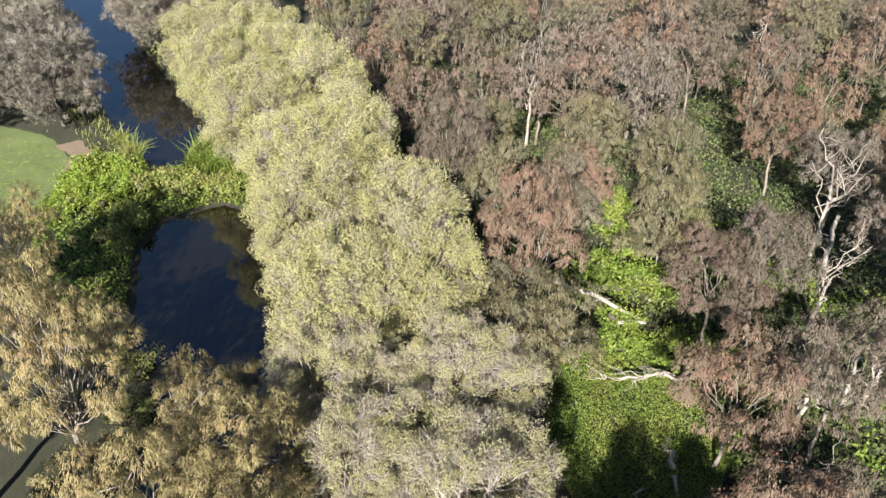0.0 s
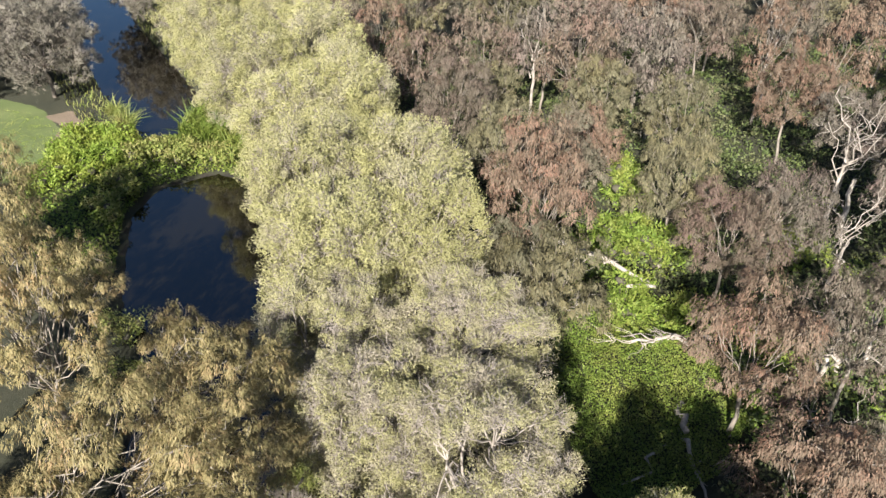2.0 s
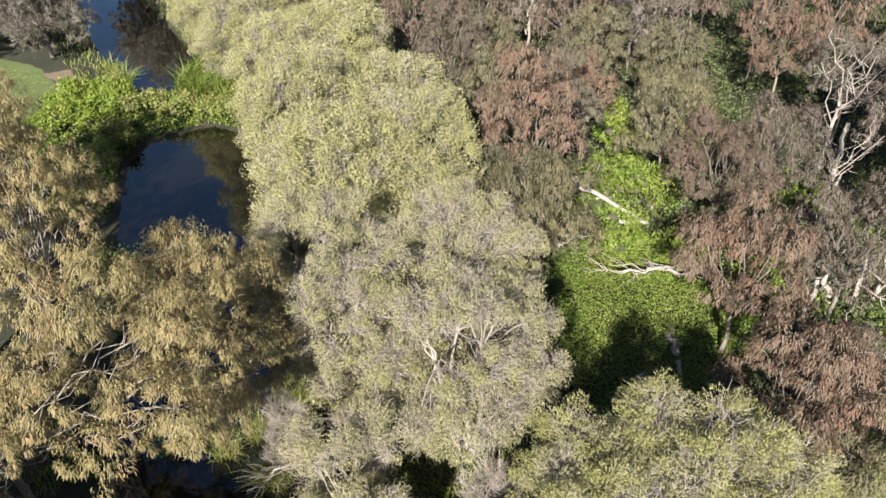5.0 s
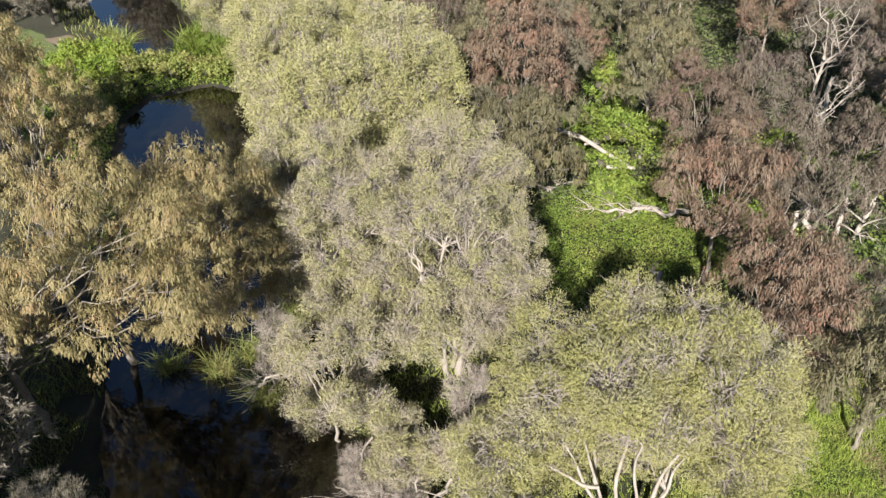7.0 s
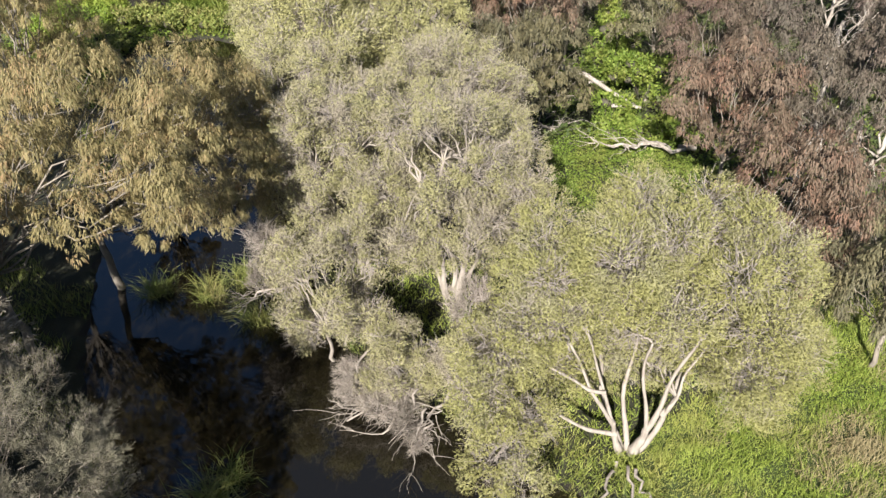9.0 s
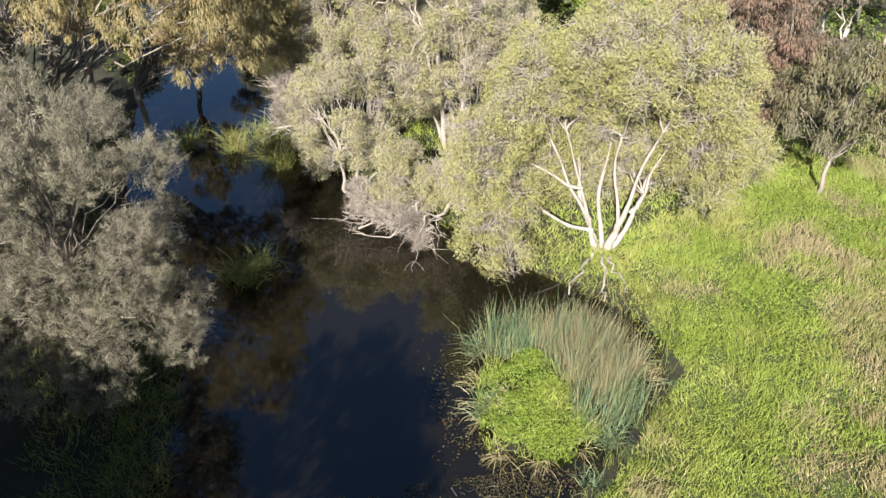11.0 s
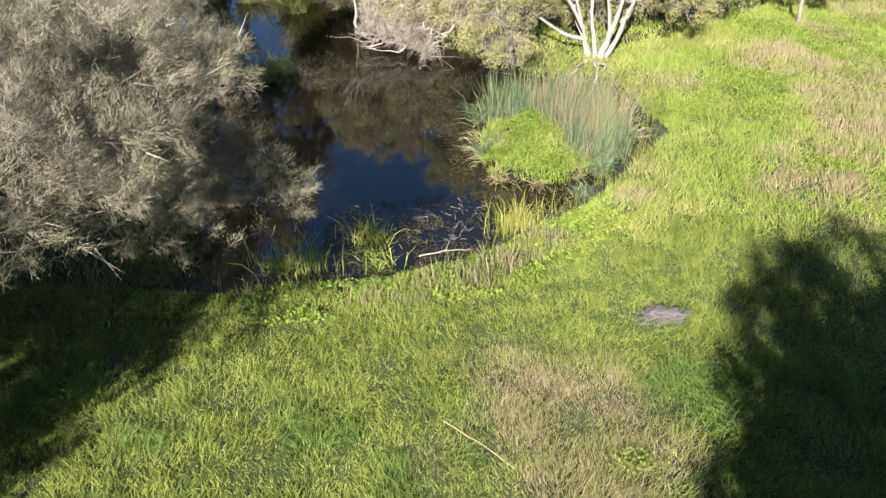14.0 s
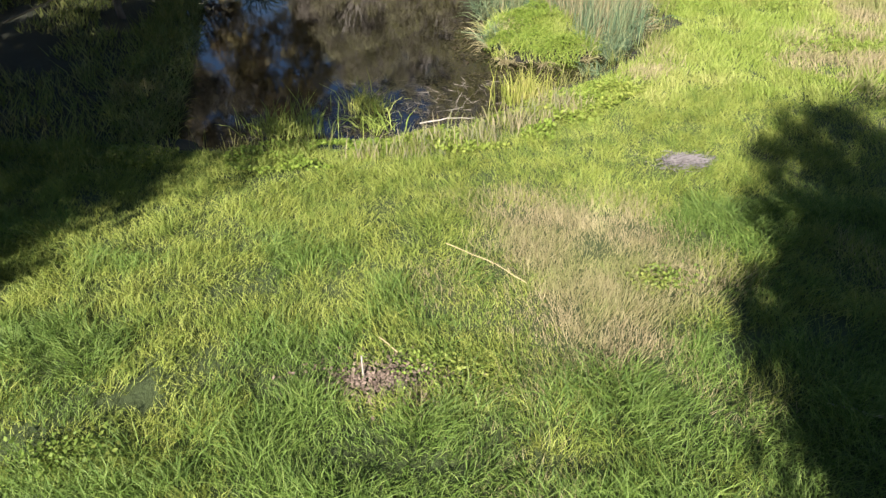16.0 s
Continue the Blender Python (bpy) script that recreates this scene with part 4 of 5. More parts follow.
# stems and dead leaves that trail outwards from the islet into the water
k = rng.integers(0, len(ISLAND), 1500)
s = rng.uniform(size=1500)
a, b = np.array(ISLAND)[k], np.array(ISLAND)[(k + 1) % len(ISLAND)]
foot = a + (b - a) * s[:, None] + rng.normal(size=(1500, 2)) * 0.1
tuft_at = vnoise(foot[:, 0], foot[:, 1], 0.5, 49) > 0.55
out = norm(foot - np.array([[4.3, 3.6]])) + rng.normal(size=(1500, 2)) * 0.6
v, f = bent(rng, np.concatenate([foot, np.full((1500, 1), 0.08)], 1), norm(np.concatenate([out, rng.uniform(0.1, 0.9, (1500, 1))], 1)), rng.uniform(0.25, 0.8, 1500), 0.016, np.array([0, 0, -0.7]))
tagged(new("trailing_stem", mesh_np("trailing_stem", v, f.reshape(-1, 3, 3)[tuft_at].reshape(-1, 3), [DRY_GRASS])), "brown and olive stems trailing from the islet into the water", "dead stems", kind="stuff")
rr, a = 1 + 0.28 * np.abs(rng.normal(size=3200)), rng.uniform(1.9, 5.6, 3200)
x, y = 4.2 + np.cos(a) * 2.35 * rr, 3.5 + np.sin(a) * 2.5 * rr
ring = vnoise(x, y, 0.5, 46) > 0.42
carpet("water_weed", rng, x[ring], y[ring], 0.012 + 0.03 * rng.uniform(size=ring.sum()), 0.055, FLOATING, "brown floating weed round the islet", 0.25)

# ---- rushes and sedges at the water's edge ----
for cx, cy, n, h, sp, m, lab in [(-0.95, -1.75, 210, 0.75, 0.4, YELLOW_SEDGE, "yellow-green sedge tuft standing in shallow water"), (-0.75, -2.75, 90, 0.75, 0.65, GRASS, "spreading sedge tuft in shallow water"),
                                 (2.75, -1.35, 200, 0.95, 0.16, YELLOW_SEDGE, "upright yellow-green sedge at the bank"), (3.15, -1.0, 160, 0.8, 0.2, YELLOW_SEDGE, "upright yellow-green sedge at the bank"),
                                 (-2.25, -3.05, 110, 0.9, 0.2, GRASS, "thin green rushes at the water's edge"), (-2.9, -3.2, 180, 0.8, 0.3, GRASS, "thin green rushes at the water's edge"),
                                 (-5.9, 8.9, 260, 1.3, 0.6, SEDGE, "leaning sedge tuft beside the she-oak"), (-5.4, 9.7, 160, 1.2, 0.7, SEDGE, "leaning sedge tuft beside the she-oak"),
                                 (-6.2, 17.2, 300, 1.5, 0.55, SEDGE, "sedge clump in shaded water"), (-7.2, 19.6, 320, 1.5, 0.5, SEDGE, "sedge clump in shaded water"), (-6.0, 21.5, 320, 1.6, 0.5, SEDGE, "sedge clump in shaded water"),
                                 (-8.4, 18.6, 240, 1.4, 0.6, SEDGE, "sedge clump in shaded water"), (-5.4, 18.8, 260, 1.5, 0.5, SEDGE, "sedge clump in shaded water"), (-10.6, 18.9, 260, 1.3, 0.5, SEDGE, "sedge clump in shaded water"),
                                 (-44.5, 87.5, 300, 2.2, 0.4, REED, "dark rush clump in the river"), (-25.6, 56.0, 420, 2.0, 0.5, SEDGE, "pale sedge tussock at the river's end"), (-27.3, 58.6, 260, 1.6, 0.5, SEDGE, "pale sedge tussock on the river bank")]:
    tufts("sedge_tuft", rng, cx + rng.normal(size=n) * 0.3, cy + rng.normal(size=n) * 0.22, 0.0 if cy < 60 else 0.05, h, 0.02 if cy < 30 else 0.05, m, lab, (0, 0), sp, kind="thing", category="sedge", bend=0.5)
x, y = within(rng, [(-20.8, 54.0), (-15.2, 50.2), (-13.0, 53.0), (-15.8, 58.6), (-19.8, 58.2)], 4200)
tufts("river_reed", rng, x, y, 0.1, 2.4, 0.07, CREEPER, "tall green reed bed between pond and river", (0.15, -0.1), 0.28, bend=0.5)


def bush(name, seed, lobes, label, mat, leaf=0.16, puffs=26, per=30, category="bush"):
    r = np.random.default_rng(seed)
    root = tagged(new(name), label, category, "bushes and creepers")
    lobes = [(np.array(c, float), q) for c, q in lobes]
    v, f = foliage(r, lobes, puffs, per, leaf, leaf * 0.62, 0.34, "tuft", 0.8, -0.2)
    part("leaf_mass", mesh_np("leaf_mass", v, f, [mat]), root, "dense small leaves")
    # stems, plus dark lumps that stand in for the shade inside the bush
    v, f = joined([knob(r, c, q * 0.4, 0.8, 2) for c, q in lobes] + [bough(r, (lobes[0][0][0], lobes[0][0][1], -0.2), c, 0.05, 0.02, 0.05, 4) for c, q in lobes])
    part("stem", mesh_np("stem", v, f, [STEM_AND_INNER_SHADE]), root)
    return root


def heap(seed, n, rx, ry, h, r):
    q = np.random.default_rng(seed)
    return [((q.uniform(-rx, rx), q.uniform(-ry, ry), q.uniform(0.2, h)), q.uniform(*r)) for _ in range(n)]


stand(bush("bright_bush", 501, heap(1, 16, 2.6, 2.2, 1.0, (0.8, 1.3)), "low bright green bush beside the lawn", WEED, 0.2), -26.0, 50.2)
stand(bush("bright_bush", 502, heap(2, 8, 1.6, 1.4, 0.9, (0.7, 1.1)), "low bright green bush beside the lawn", WEED, 0.2), -26.4, 47.0)
stand(bush("yellow_bush", 503, heap(3, 12, 2.6, 1.2, 0.8, (0.7, 1.0)), "yellow-green bush at the pond's far end", SEDGE, 0.2), -20.6, 50.4)
stand(bush("yellow_bush", 504, heap(4, 7, 1.6, 0.9, 0.7, (0.6, 0.9)), "yellow-green bush at the pond's far end", SEDGE, 0.2), -17.0, 50.0)
stand(bush("dark_bush", 505, heap(5, 9, 1.2, 2.4, 0.8, (0.6, 0.9)), "green bank shrub in the shade", SEDGE, 0.2), -22.2, 43.8)
# green creeper heaped over fallen wood at the edge of the grey gum wood
for i, (x, y, rx, ry, h, n) in enumerate([(10.3, 33.2, 1.3, 1.3, 2.0, 9), (11.8, 36.4, 1.1, 1.5, 3.0, 10), (11.6, 40.2, 1.2, 1.5, 3.4, 9), (9.4, 36.6, 1.0, 1.4, 2.6, 8), (12.6, 31.6, 0.9, 0.9, 1.2, 6), (12.4, 44.0, 1.1, 1.4, 3.2, 8), (20.8, 37.5, 1.6, 1.2, 1.2, 6), (16.4, 29.2, 1.0, 0.8, 0.9, 5)]):
    stand(bush("creeper", 510 + i, heap(20 + i, n, rx, ry, h, (0.5, 0.95)), "vivid green creeper heaped over fallen wood", CREEPER, 0.2, 24, 26, "creeper"), x, y)
for i, (x, y) in enumerate([(-15.6, 27.2), (-17.6, 31.2)]):
    stand(bush("dark_bush", 530 + i, heap(40 + i, 6, 1.1, 1.0, 0.5, (0.45, 0.75)), "green bank shrub in the shade", SEDGE, 0.12), x, y)

# ---- the clearing's green cover, and the weeds of the bank ----
x, y = within(rng, [(4.8, 19.0), (5.4, 31.0), (9.5, 33.5), (14.5, 32.5), (15.5, 26.0), (15.0, 18.5)], 62000)
green = vnoise(x, y, 2.0, 13) + np.clip(2.2 - 0.42 * np.hypot(x - 9.6, (y - 26.5) * 0.75), -1, 1) > 0.45
x, y = x[green], y[green]
carpet("clearing_creeper", rng, x, y, ground_height(x, y) + 0.1 + 0.5 * vnoise(x, y, 1.3, 12) * rng.uniform(0.6, 1, len(x)), 0.1, CREEPER, "vivid green creeping cover of the clearing")
x, y = within(rng, [(7, 30), (6, 48), (24, 48), (30, 34), (22, 22), (15, 18), (13, 26)], 24000)
green = vnoise(x, y, 2.6, 14) > 0.55
x, y = x[green], y[green]
carpet("wood_creeper", rng, x, y, ground_height(x, y) + 0.1 + 0.6 * vnoise(x, y, 1.3, 12) * rng.uniform(0.6, 1, len(x)), 0.2, CREEPER, "green undergrowth on the floor of the wood")
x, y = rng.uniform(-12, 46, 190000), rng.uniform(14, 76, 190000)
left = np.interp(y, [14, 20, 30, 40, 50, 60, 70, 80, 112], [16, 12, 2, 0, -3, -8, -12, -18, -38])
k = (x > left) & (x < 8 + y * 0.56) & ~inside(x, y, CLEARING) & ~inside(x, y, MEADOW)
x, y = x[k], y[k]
carpet("wood_undergrowth", rng, x, y, ground_height(x, y) + 0.05 + 1.5 * vnoise(x, y, 1.8, 18) ** 2 * rng.uniform(0.3, 1, len(x)), 0.22, SHADE_LEAF, "undergrowth on the floor of the wood, its green darkened for shade", 0.9, "undergrowth")
x, y = within(rng, [(-6, -4.6), (-2.5, -4.0), (2.4, -2.4), (4.6, -0.4), (6.0, -1.2), (3.6, -4.2), (-1.5, -5.6), (-6, -6)], 16000)
green = vnoise(x, y, 0.9, 15) > 0.45
x, y = x[green], y[green]
carpet("bank_weed", rng, x, y, ground_height(x, y) + 0.08 + 0.3 * vnoise(x, y, 0.5, 16) * rng.uniform(0.4, 1, len(x)), 0.075, WEED, "low leafy weeds along the bank")
x, y = within(rng, [(7.2, 5.0), (7.0, 10.0), (13.5, 14.8), (25, 16), (25, 2), (9, 1)], 60000)
green = vnoise(x, y, 2.4, 17) + 0.3 * rng.uniform(size=len(x)) > 0.66
x, y = x[green], y[green]
carpet("meadow_weed", rng, x, y, ground_height(x, y) + 0.12 + 0.26 * vnoise(x, y, 0.5, 16) * rng.uniform(0.4, 1, len(x)), 0.065, WEED, "leafy weeds among the meadow grass")
x, y = rng.normal(size=900) * 0.45 + 1.0, rng.normal(size=900) * 0.3 - 11.6
carpet("low_weed", rng, x, y, ground_height(x, y) + 0.05 + 0.2 * rng.uniform(size=900), 0.045, CREEPER, "patch of low leafy weeds on bare earth")
x, y = rng.normal(size=1400) * 0.5 + 0.2, rng.normal(size=1400) * 0.24 - 11.75
carpet("leaf_litter", rng, x, y, ground_height(x, y) + 0.03 + 0.04 * rng.uniform(size=1400), 0.06, LITTER, "brown leaf litter on a bare patch of earth", 0.4, "leaf litter")
for cx, cy in ((4.25, -9.6), (-3.3, -13.2)):
    x, y = rng.normal(size=500) * 0.26 + cx, rng.normal(size=500) * 0.16 + cy
    carpet("dock_plant", rng, x, y, ground_height(x, y) + 0.1 + 0.25 * rng.uniform(size=500), 0.06, CREEPER, "dark green leafy weed clump in dry grass")
x, y = within(rng, [(-4.0, -3.7), (-1.4, 0.2), (2.3, 0.8), (5.4, 1.2), (3.0, -0.4), (2.0, -2.4), (0.5, -3.3), (-2.0, -3.9)], 17000)
fl = vnoise(x, y, 0.6, 47) + 0.5 * vnoise(x, y, 0.2, 48) > 0.62
x, y = x[fl], y[fl]
carpet("floating_weed", rng, x, y, np.full(len(x), 0.012) + rng.uniform(0, 0.02, len(x)), 0.036, FLOATING, "dark floating weed in the shallows", 0.15)
n = 260
x, y = within(rng, [(-4.0, -3.7), (-1.4, 0.0), (2.3, 0.6), (2.9, -0.6), (2.0, -2.4), (0.5, -3.3), (-2.0, -3.9)], n)
a = rng.uniform(0, 6.28, len(x))
v, f = blades(rng, np.stack([x, y, np.full(len(x), 0.02)], -1), norm(np.stack([np.cos(a), np.sin(a), 0.06 * rng.normal(size=len(x))], -1)), 0.4 * rng.uniform(0.4, 1.6, len(x)), 0.012)
tagged(new("floating_stem", mesh_np("floating_stem", v, f, [GUM_BARK])), "dead rush stems floating in the shallows", "dead stems", kind="stuff")


x, y = within(rng, [(-4.0, -4.2), (-6.2, -1.0), (-7.0, 4.0), (-9.0, 13.0), (-13.5, 22.5), (-19.0, 20.0), (-14.0, 0.0), (-12.0, -8.0), (-6.0, -6.0)], 24000)
cover = (vnoise(x, y, 1.5, 31) > 0.4) & (edge_distance(x, y, POND) > 0)
sward("bank_sedge", rng, x[cover], y[cover], 0.45, 0.03, SEDGE, "shaded grass and sedge under the she-oaks", 0.7)

x, y = within(rng, [(4.0, 9.8), (8.0, 8.6), (14.0, 14.0), (26.0, 16.0), (26.0, 21.0), (15.0, 19.5), (12.0, 18.5), (5.0, 20.0), (0.0, 22.0), (-4.0, 20.0), (-2.0, 16.6), (1.6, 12.8)], 26000)
sward("shade_grass", rng, x, y, 0.36, 0.035, GRASS, "grass in the shade at the edge of the wood", 0.8)
x, y = within(rng, [(-29.2, 46), (-29.6, 54), (-33.5, 58.0), (-44, 60), (-44, 44)], 16000)
sward("lawn_grass", rng, x, y, 0.1, 0.06, GRASS, "short mown lawn grass", 0.6)
x, y = within(rng, [(-9.0, 44.0), (-12.5, 46.8), (-16.5, 49.0), (-20.5, 46.6), (-21.2, 43.0), (-19.5, 36.0), (-24.0, 36.0), (-30.0, 46.0), (-29.0, 57.0), (-23.5, 53.5), (-14.0, 58.0), (-8.0, 50.0)], 22000)
k = edge_distance(x, y, POND) > 0.05
carpet("isthmus_weed", rng, x[k], y[k], ground_height(x[k], y[k]) + 0.3 * rng.uniform(size=k.sum()), 0.2, CREEPER, "green weeds on the strip between pond and river")

x, y = rng.uniform(-60, -8, 60000), rng.uniform(48, 110, 60000)
d = edge_distance(x, y, RIVER)
k = (d > 0.0) & (d < 3.2) & (rng.uniform(size=len(x)) < 0.5)
tufts("river_sedge", rng, x[k], y[k], ground_height(x[k], y[k]), 0.6, 0.05, SEDGE, "sedge and grass along the river banks", (0, 0), 0.35)

# ---- fallen wood and small things ----
def limb_thing(name, seed, a, b, r0, r1, label, twigs=0, reach=1.0, mat=None, category="log", wobble=0.12):
    """A log or branch from a to b, with side twigs as parts."""
    r = np.random.default_rng(seed)
    a, b = np.array(a, float), np.array(b, float)
    root = tagged(new(name), label, category, "fallen wood")
    root.location = a
    v, f = bough(r, np.zeros(3), b - a, r0, r1, 0.03, 9, wobble, 8)
    part("stem", mesh_np("stem", v, f, [mat or DEAD_TWIG], None, True), root)
    for i in range(twigs):
        s = r.uniform(0.3, 1.0)
        d = norm((b - a)[None])[0] * 0.7 + r.normal(size=3) * 0.6
        d[2] = abs(d[2]) * 0.5
        bits = [bough(r, (b - a) * s, (b - a) * s + d * reach * r.uniform(0.5, 1.2), r1 * 0.9, 0.008, 0.05, 5, 0.2, 4)]
        e = (b - a) * s + d * reach * 0.6
        for _ in range(3):
            bits.append(bough(r, e, e + (d + r.normal(size=3) * 0.5) * reach * 0.5, r1 * 0.4, 0.005, 0.02, 4, 0.2, 3))
        branch = part("branch", mesh_np("branch", *bits[0], [mat or DEAD_TWIG], None, True), root)
        for v, f in bits[1:]:
            part("twig", mesh_np("twig", v, f, [mat or DEAD_TWIG], None, True), branch)
    return root


PALE = bark_material("bleached wood", (0.29, 0.26, 0.225), (0.15, 0.125, 0.10))
LOG = "bleached fallen log lying on green creeper"
limb_thing("fallen_log", 601, (5.6, 33.6, 4.6), (11.3, 33.6, 1.7), 0.15, 0.11, LOG, 2, 0.8, PALE, "log", 0.03)
limb_thing("fallen_log", 603, (9.9, 32.9, 2.0), (11.5, 33.1, 1.8), 0.11, 0.09, LOG, 0, 0.6, PALE, "log", 0.03)
limb_thing("fallen_branch", 604, (13.7, 29.7, 1.1), (9.3, 28.7, 1.75), 0.15, 0.06, "bleached fallen branch with many twigs in the clearing", 9, 1.5, PALE)
limb_thing("fallen_branch", 605, (5.0, 33.4, 0.8), (7.6, 31.8, 0.7), 0.12, 0.05, "bleached fallen branch with many twigs in the clearing", 6, 1.2, PALE)
limb_thing("snag", 606, (11.2, 26.2, 0.2), (10.9, 23.6, 0.9), 0.2, 0.14, "pale broken stump leaning in the green clearing", 0, 1, PALE, "stump")
limb_thing("fallen_branch", 607, (10.8, 24.2, 0.5), (10.9, 20.0, 0.45), 0.13, 0.05, "long pale branch on shaded grass", 2, 1.2, PALE)
limb_thing("fallen_branch", 608, (10.0, 23.2, 0.5), (7.0, 20.0, 0.4), 0.09, 0.04, "long pale branch on shaded grass", 2, 1.0, PALE)
for i, (a, b, r) in enumerate([((19.6, 27.8, 0.2), (18.7, 28.8, 3.8), 0.17), ((20.6, 27.6, 0.2), (21.4, 29.0, 3.0), 0.14), ((21.8, 28.0, 0.2), (22.6, 28.6, 2.4), 0.16), ((24.6, 39.6, 0.2), (25.2, 41.0, 4.0), 0.2)]):
    limb_thing("leaning_trunk", 670 + i, a, b, r, r * 0.6, "bleached bare trunk leaning in a gap of the wood", 4, 1.4, PALE, "trunk", 0.06)
for i, (a, b) in enumerate([((-0.4, 13.6, 0.9), (-2.2, 11.9, 0.25)), ((0.3, 13.2, 1.1), (-1.0, 11.4, 0.2)), ((1.2, 12.6, 0.9), (0.1, 10.8, 0.25)), ((-3.6, 16.6, 2.6), (-5.8, 15.8, 2.2)), ((-3.4, 17.4, 3.4), (-5.4, 17.6, 2.8))]):
    limb_thing("dead_bough", 620 + i, a, b, 0.07, 0.03, "grey dead bough of fine twigs drooping to the water", 12, 1.1, DEAD_TWIG, "dead branch")
DEAD_SPRAY = leaf_material("dead grey twiglets", [(0.17, 0.145, 0.12), (0.24, 0.21, 0.18), (0.31, 0.27, 0.24)], [(0.15, 0.13, 0.10), (0.22, 0.19, 0.16), (0.27, 0.24, 0.21)], 1.0, 0.1, 0.8)
for i, (x, y, z, r) in enumerate([(-1.9, 12.9, 1.1, 0.8), (-1.0, 12.3, 0.8, 0.7), (-0.2, 11.6, 0.6, 0.5), (0.1, 10.9, 0.45, 0.42), (-5.3, 16.9, 2.6, 0.8), (-5.6, 17.8, 3.4, 0.7), (2.0, 14.6, 3.0, 0.9)]):
    q = np.random.default_rng(660 + i)
    root = tagged(new("dead_spray"), "mass of grey dead twigs drooping towards the water", "dead branch", "dead twigs over the water")
    root.location = (x, y, z)
    v, f = foliage(q, [(np.zeros(3), r)], 160, 40, 0.3, 0.012, 0.2, "brush", 0.8, -0.9)
    part("twiglet", mesh_np("twiglet", v, f, [DEAD_SPRAY]), root)["kind"] = "stuff"
    v, f = bough(q, (0.3, 0.9, 0.5), (-0.3 * r, -0.6 * r, -0.2 * r), 0.05, 0.015, 0.05, 6, 0.15)
    part("branch", mesh_np("branch", v, f, [DEAD_TWIG], None, True), root)
x, y = within(rng, [(-6, -5.2), (-2.6, -4.8), (0.8, -3.9), (3.6, -1.2), (6.5, 0.8), (8.6, 5.0), (8.6, 8.0), (7.4, 7.4), (7.6, 5.0), (5.6, 1.4), (2.8, -0.7), (0.6, -3.3), (-4.4, -4.0)], 5000)
k = (edge_distance(x, y, POND) > -0.1) & (vnoise(x, y, 0.5, 51) > 0.45)
tufts("edge_rush", rng, x[k], y[k], ground_height(x[k], y[k]) - 0.02, 0.6, 0.014, SEDGE, "thin rushes and tall grass along the bank", (0, 0), 0.25)
x, y = within(rng, [(7.9, 6.2), (8.4, 8.0), (6.0, 10.4), (2.2, 13.2), (-2.4, 17.2), (-3.2, 16.2), (1.2, 12.2), (4.6, 9.2), (6.6, 7.6)], 3600)
tufts("shore_sedge", rng, x, y, np.maximum(ground_height(x, y), 0.0) - 0.02, 0.55, 0.02, SEDGE, "green sedge along the bank below the paperbarks", (0, 0), 0.5, bend=0.4)
x, y = within(rng, [(-5.2, -3.0), (-6.2, 2.0), (-7.2, 6.4), (-9.4, 10.6), (-10.4, 10.2), (-8.4, 5.6), (-7.6, 1.6), (-7.0, -3.0), (-5.6, -4.4)], 4200)
tufts("shore_sedge", rng, x, y, np.maximum(ground_height(x, y), 0.0) - 0.02, 0.55, 0.02, SEDGE, "dark sedge along the shaded bank below the she-oak", (0, 0), 0.5, bend=0.4)
x, y = within(rng, [(-1.6, -4.9), (1.6, -3.4), (3.4, -1.6), (4.4, -2.6), (1.0, -5.0)], 700)
tufts("tan_edge_rush", rng, x, y, ground_height(x, y) - 0.02, 0.65, 0.014, TAN_REED, "dry tan stems along the bank", (0, 0), 0.22)
for i, (a, b) in enumerate([((6.3, 10.2, 0.4), (5.2, 8.0, 0.25)), ((6.6, 10.0, 0.4), (6.3, 7.6, 0.3)), ((6.8, 9.8, 0.5), (7.2, 8.2, 0.2))]):
    limb_thing("exposed_root", 630 + i, a, b, 0.06, 0.03, "bleached root reaching to the water below the paperbark", 0, 0.6, DEAD_TWIG, "root")
CANE = bark_material("dry cane", (0.36, 0.30, 0.16), (0.26, 0.20, 0.11))
limb_thing("dry_cane", 640, (0.95, -8.75, 0.85), (2.15, -9.85, 0.9), 0.008, 0.006, "long dry yellow cane lying on the grass", 0, 1, CANE, "cane", 0.01)
limb_thing("dry_stick", 641, (0.05, -11.0, 0.8), (0.32, -11.35, 0.85), 0.011, 0.008, "short dry stick lying on the grass", 0, 1, CANE, "stick", 0.02)
limb_thing("dry_stick", 642, (-0.1, -11.7, 0.45), (-0.12, -11.65, 1.05), 0.014, 0.012, "grey stick standing upright in the grass", 0, 1, DEAD_TWIG, "stick", 0.02)
limb_thing("floating_stick", 643, (0.3, -2.5, 0.02), (1.6, -2.2, 0.04), 0.02, 0.012, "bleached stick floating in the shallows", 1, 0.4, PALE, "stick", 0.02)
limb_thing("pale_frond", 644, (6.9, -12.6, 0.7), (5.6, -12.3, 0.95), 0.035, 0.01, "pale dry frond in the shade", 0, 0.6, PALE, "frond", 0.03)
GREY_MAT = bark_material("grey-mauve dead stems", (0.17, 0.15, 0.15), (0.09, 0.08, 0.08), 20.0)
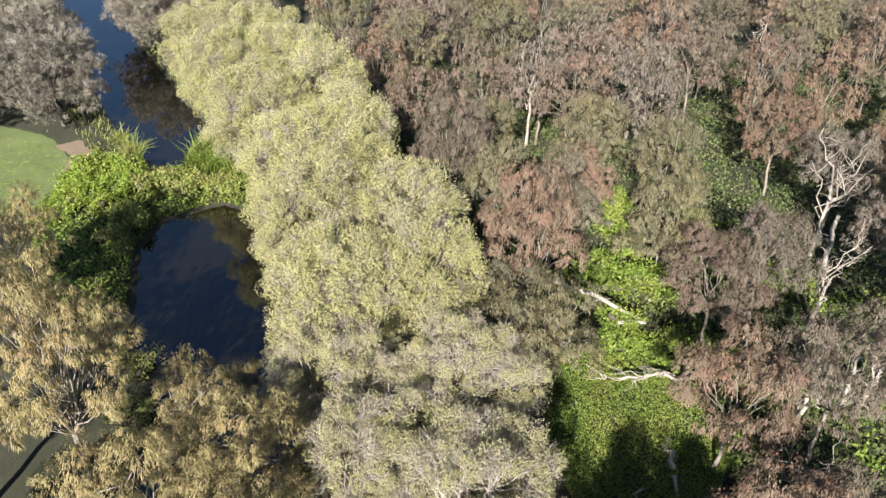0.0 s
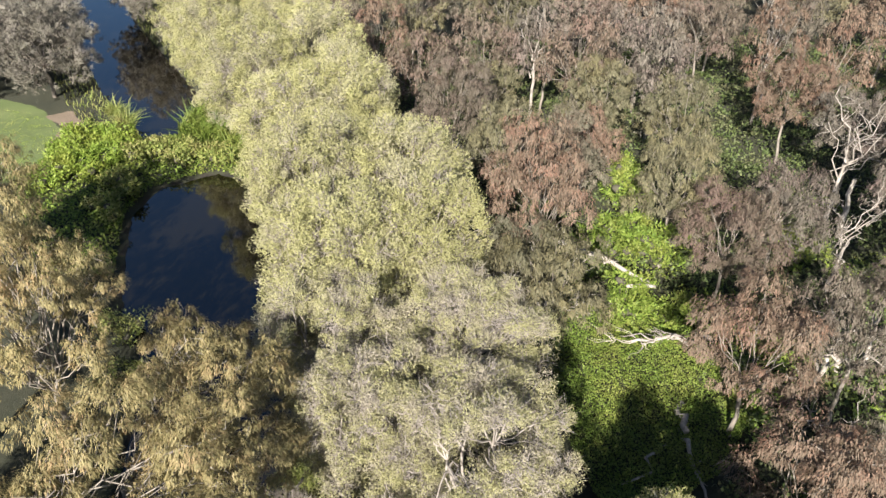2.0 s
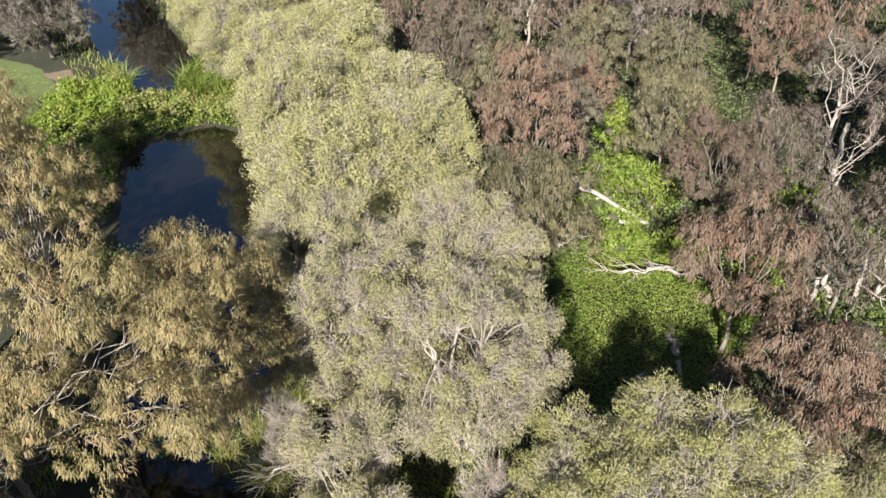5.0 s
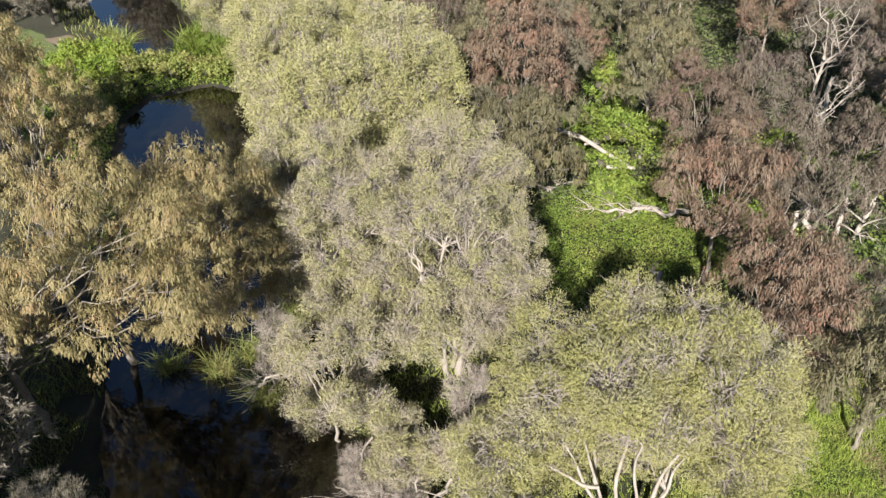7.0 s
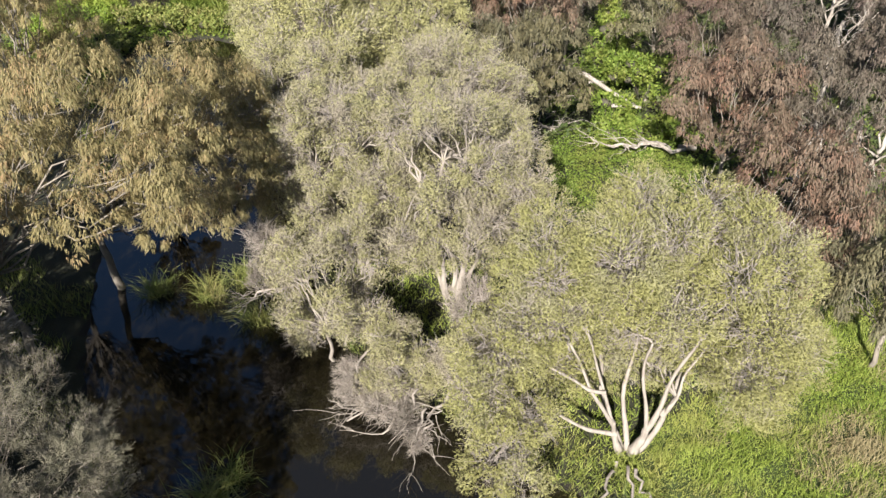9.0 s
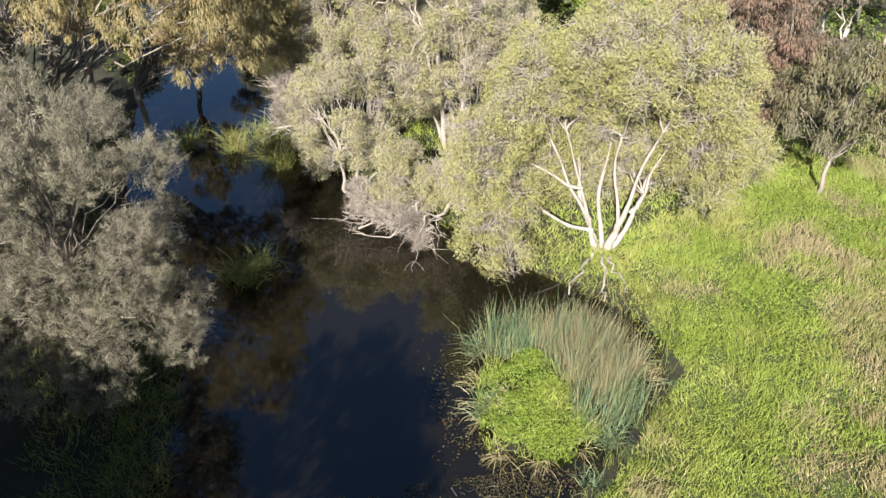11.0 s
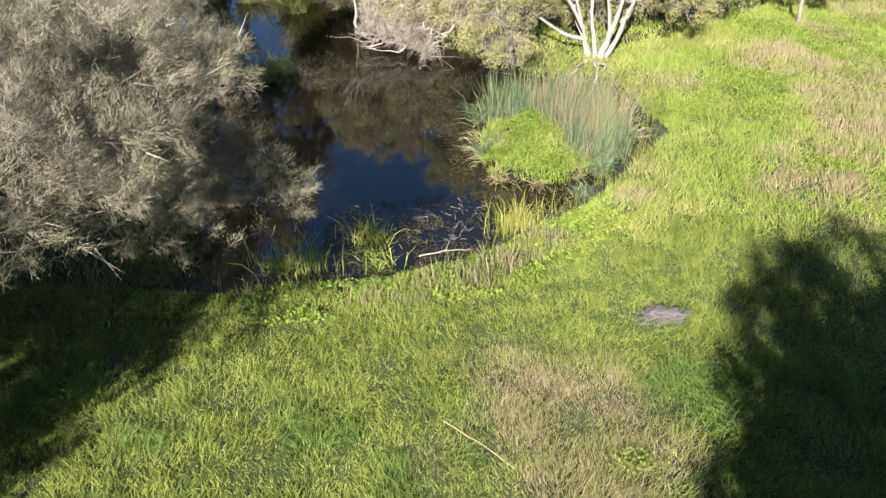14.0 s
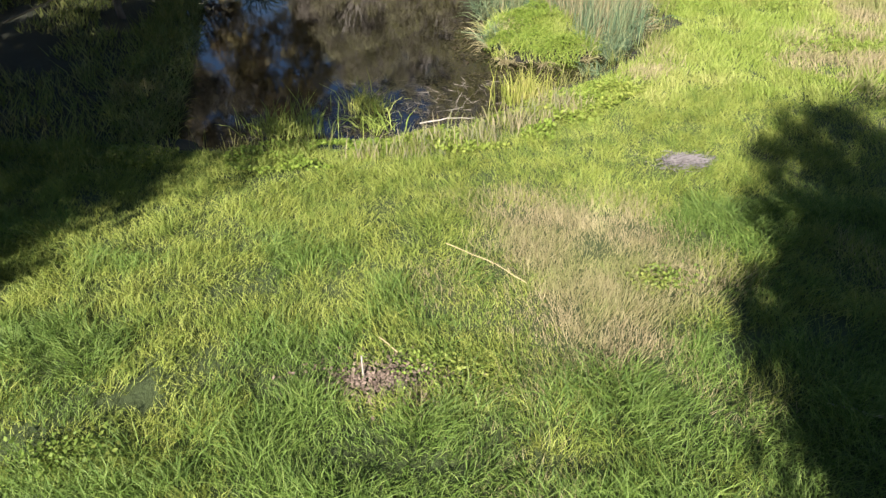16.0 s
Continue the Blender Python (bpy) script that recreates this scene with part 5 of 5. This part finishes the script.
# the grey mat of dead stems in the meadow
n = 1500
x, y = rng.normal(size=n) * 0.2 + 5.5, rng.normal(size=n) * 0.12 - 5.6
x, y = x + 0.25 * (vnoise(x, y, 0.3, 81) - 0.5), y + 0.35 * (vnoise(x, y, 0.3, 82) - 0.5)
a = rng.normal(size=n) * 0.5 + 0.4
v, f = blades(rng, np.stack([x, y, ground_height(x, y) + 0.22 + 0.12 * rng.uniform(size=n)], -1), norm(np.stack([np.cos(a), np.sin(a), 0.15 * rng.normal(size=n)], -1)), 0.2, 0.011)
tagged(new("dead_stem_mat", mesh_np("dead_stem_mat", v, f, [GREY_MAT])), "flattened mat of grey dead stems in the grass", "dead stems", kind="stuff")


def bare_tree(seed, x, y, H, spread, n):
    r = np.random.default_rng(seed)
    root = tagged(new("dead_tree"), "bleached leafless dead tree standing in the wood", "tree", "dead trees")
    v, f = bough(r, (0, 0, -0.2), (r.normal() * 0.4, r.normal() * 0.4, H * 0.5), 0.15, 0.1, 0, 7, 0.05)
    part("trunk", mesh_np("trunk", v, f, [PALE], None, True), root)
    for _ in range(n):
        s = np.array([0, 0, H * r.uniform(0.25, 0.5)])
        d = ball(r, 1)[0]
        e = s + np.array([d[0] * spread, d[1] * spread, H * r.uniform(0.3, 0.5)])
        limb = part("limb", mesh_np("limb", *bough(r, s, e, 0.06, 0.02, 0.05, 7, 0.15, 5), [PALE], None, True), root)
        for _ in range(5):
            q = s + (e - s) * r.uniform(0.4, 1)
            v, f = bough(r, q, q + ball(r, 1)[0] * spread * 0.5 + np.array([0, 0, 0.6]), 0.025, 0.006, 0.03, 5, 0.2, 4)
            part("twig", mesh_np("twig", v, f, [PALE], None, True), limb)
    return stand(root, x, y)


for i, (x, y, H, sp, n) in enumerate([(24.5, 41.5, 9.5, 2.4, 7), (6.8, 57.0, 10.6, 2.0, 4), (26.5, 60.0, 11.0, 2.4, 6), (21.4, 34.0, 7.0, 1.6, 5), (17.2, 25.8, 6.5, 1.6, 5), (15.6, 21.2, 5.5, 1.6, 5)]):
    bare_tree(700 + i, x, y, H, sp, n)
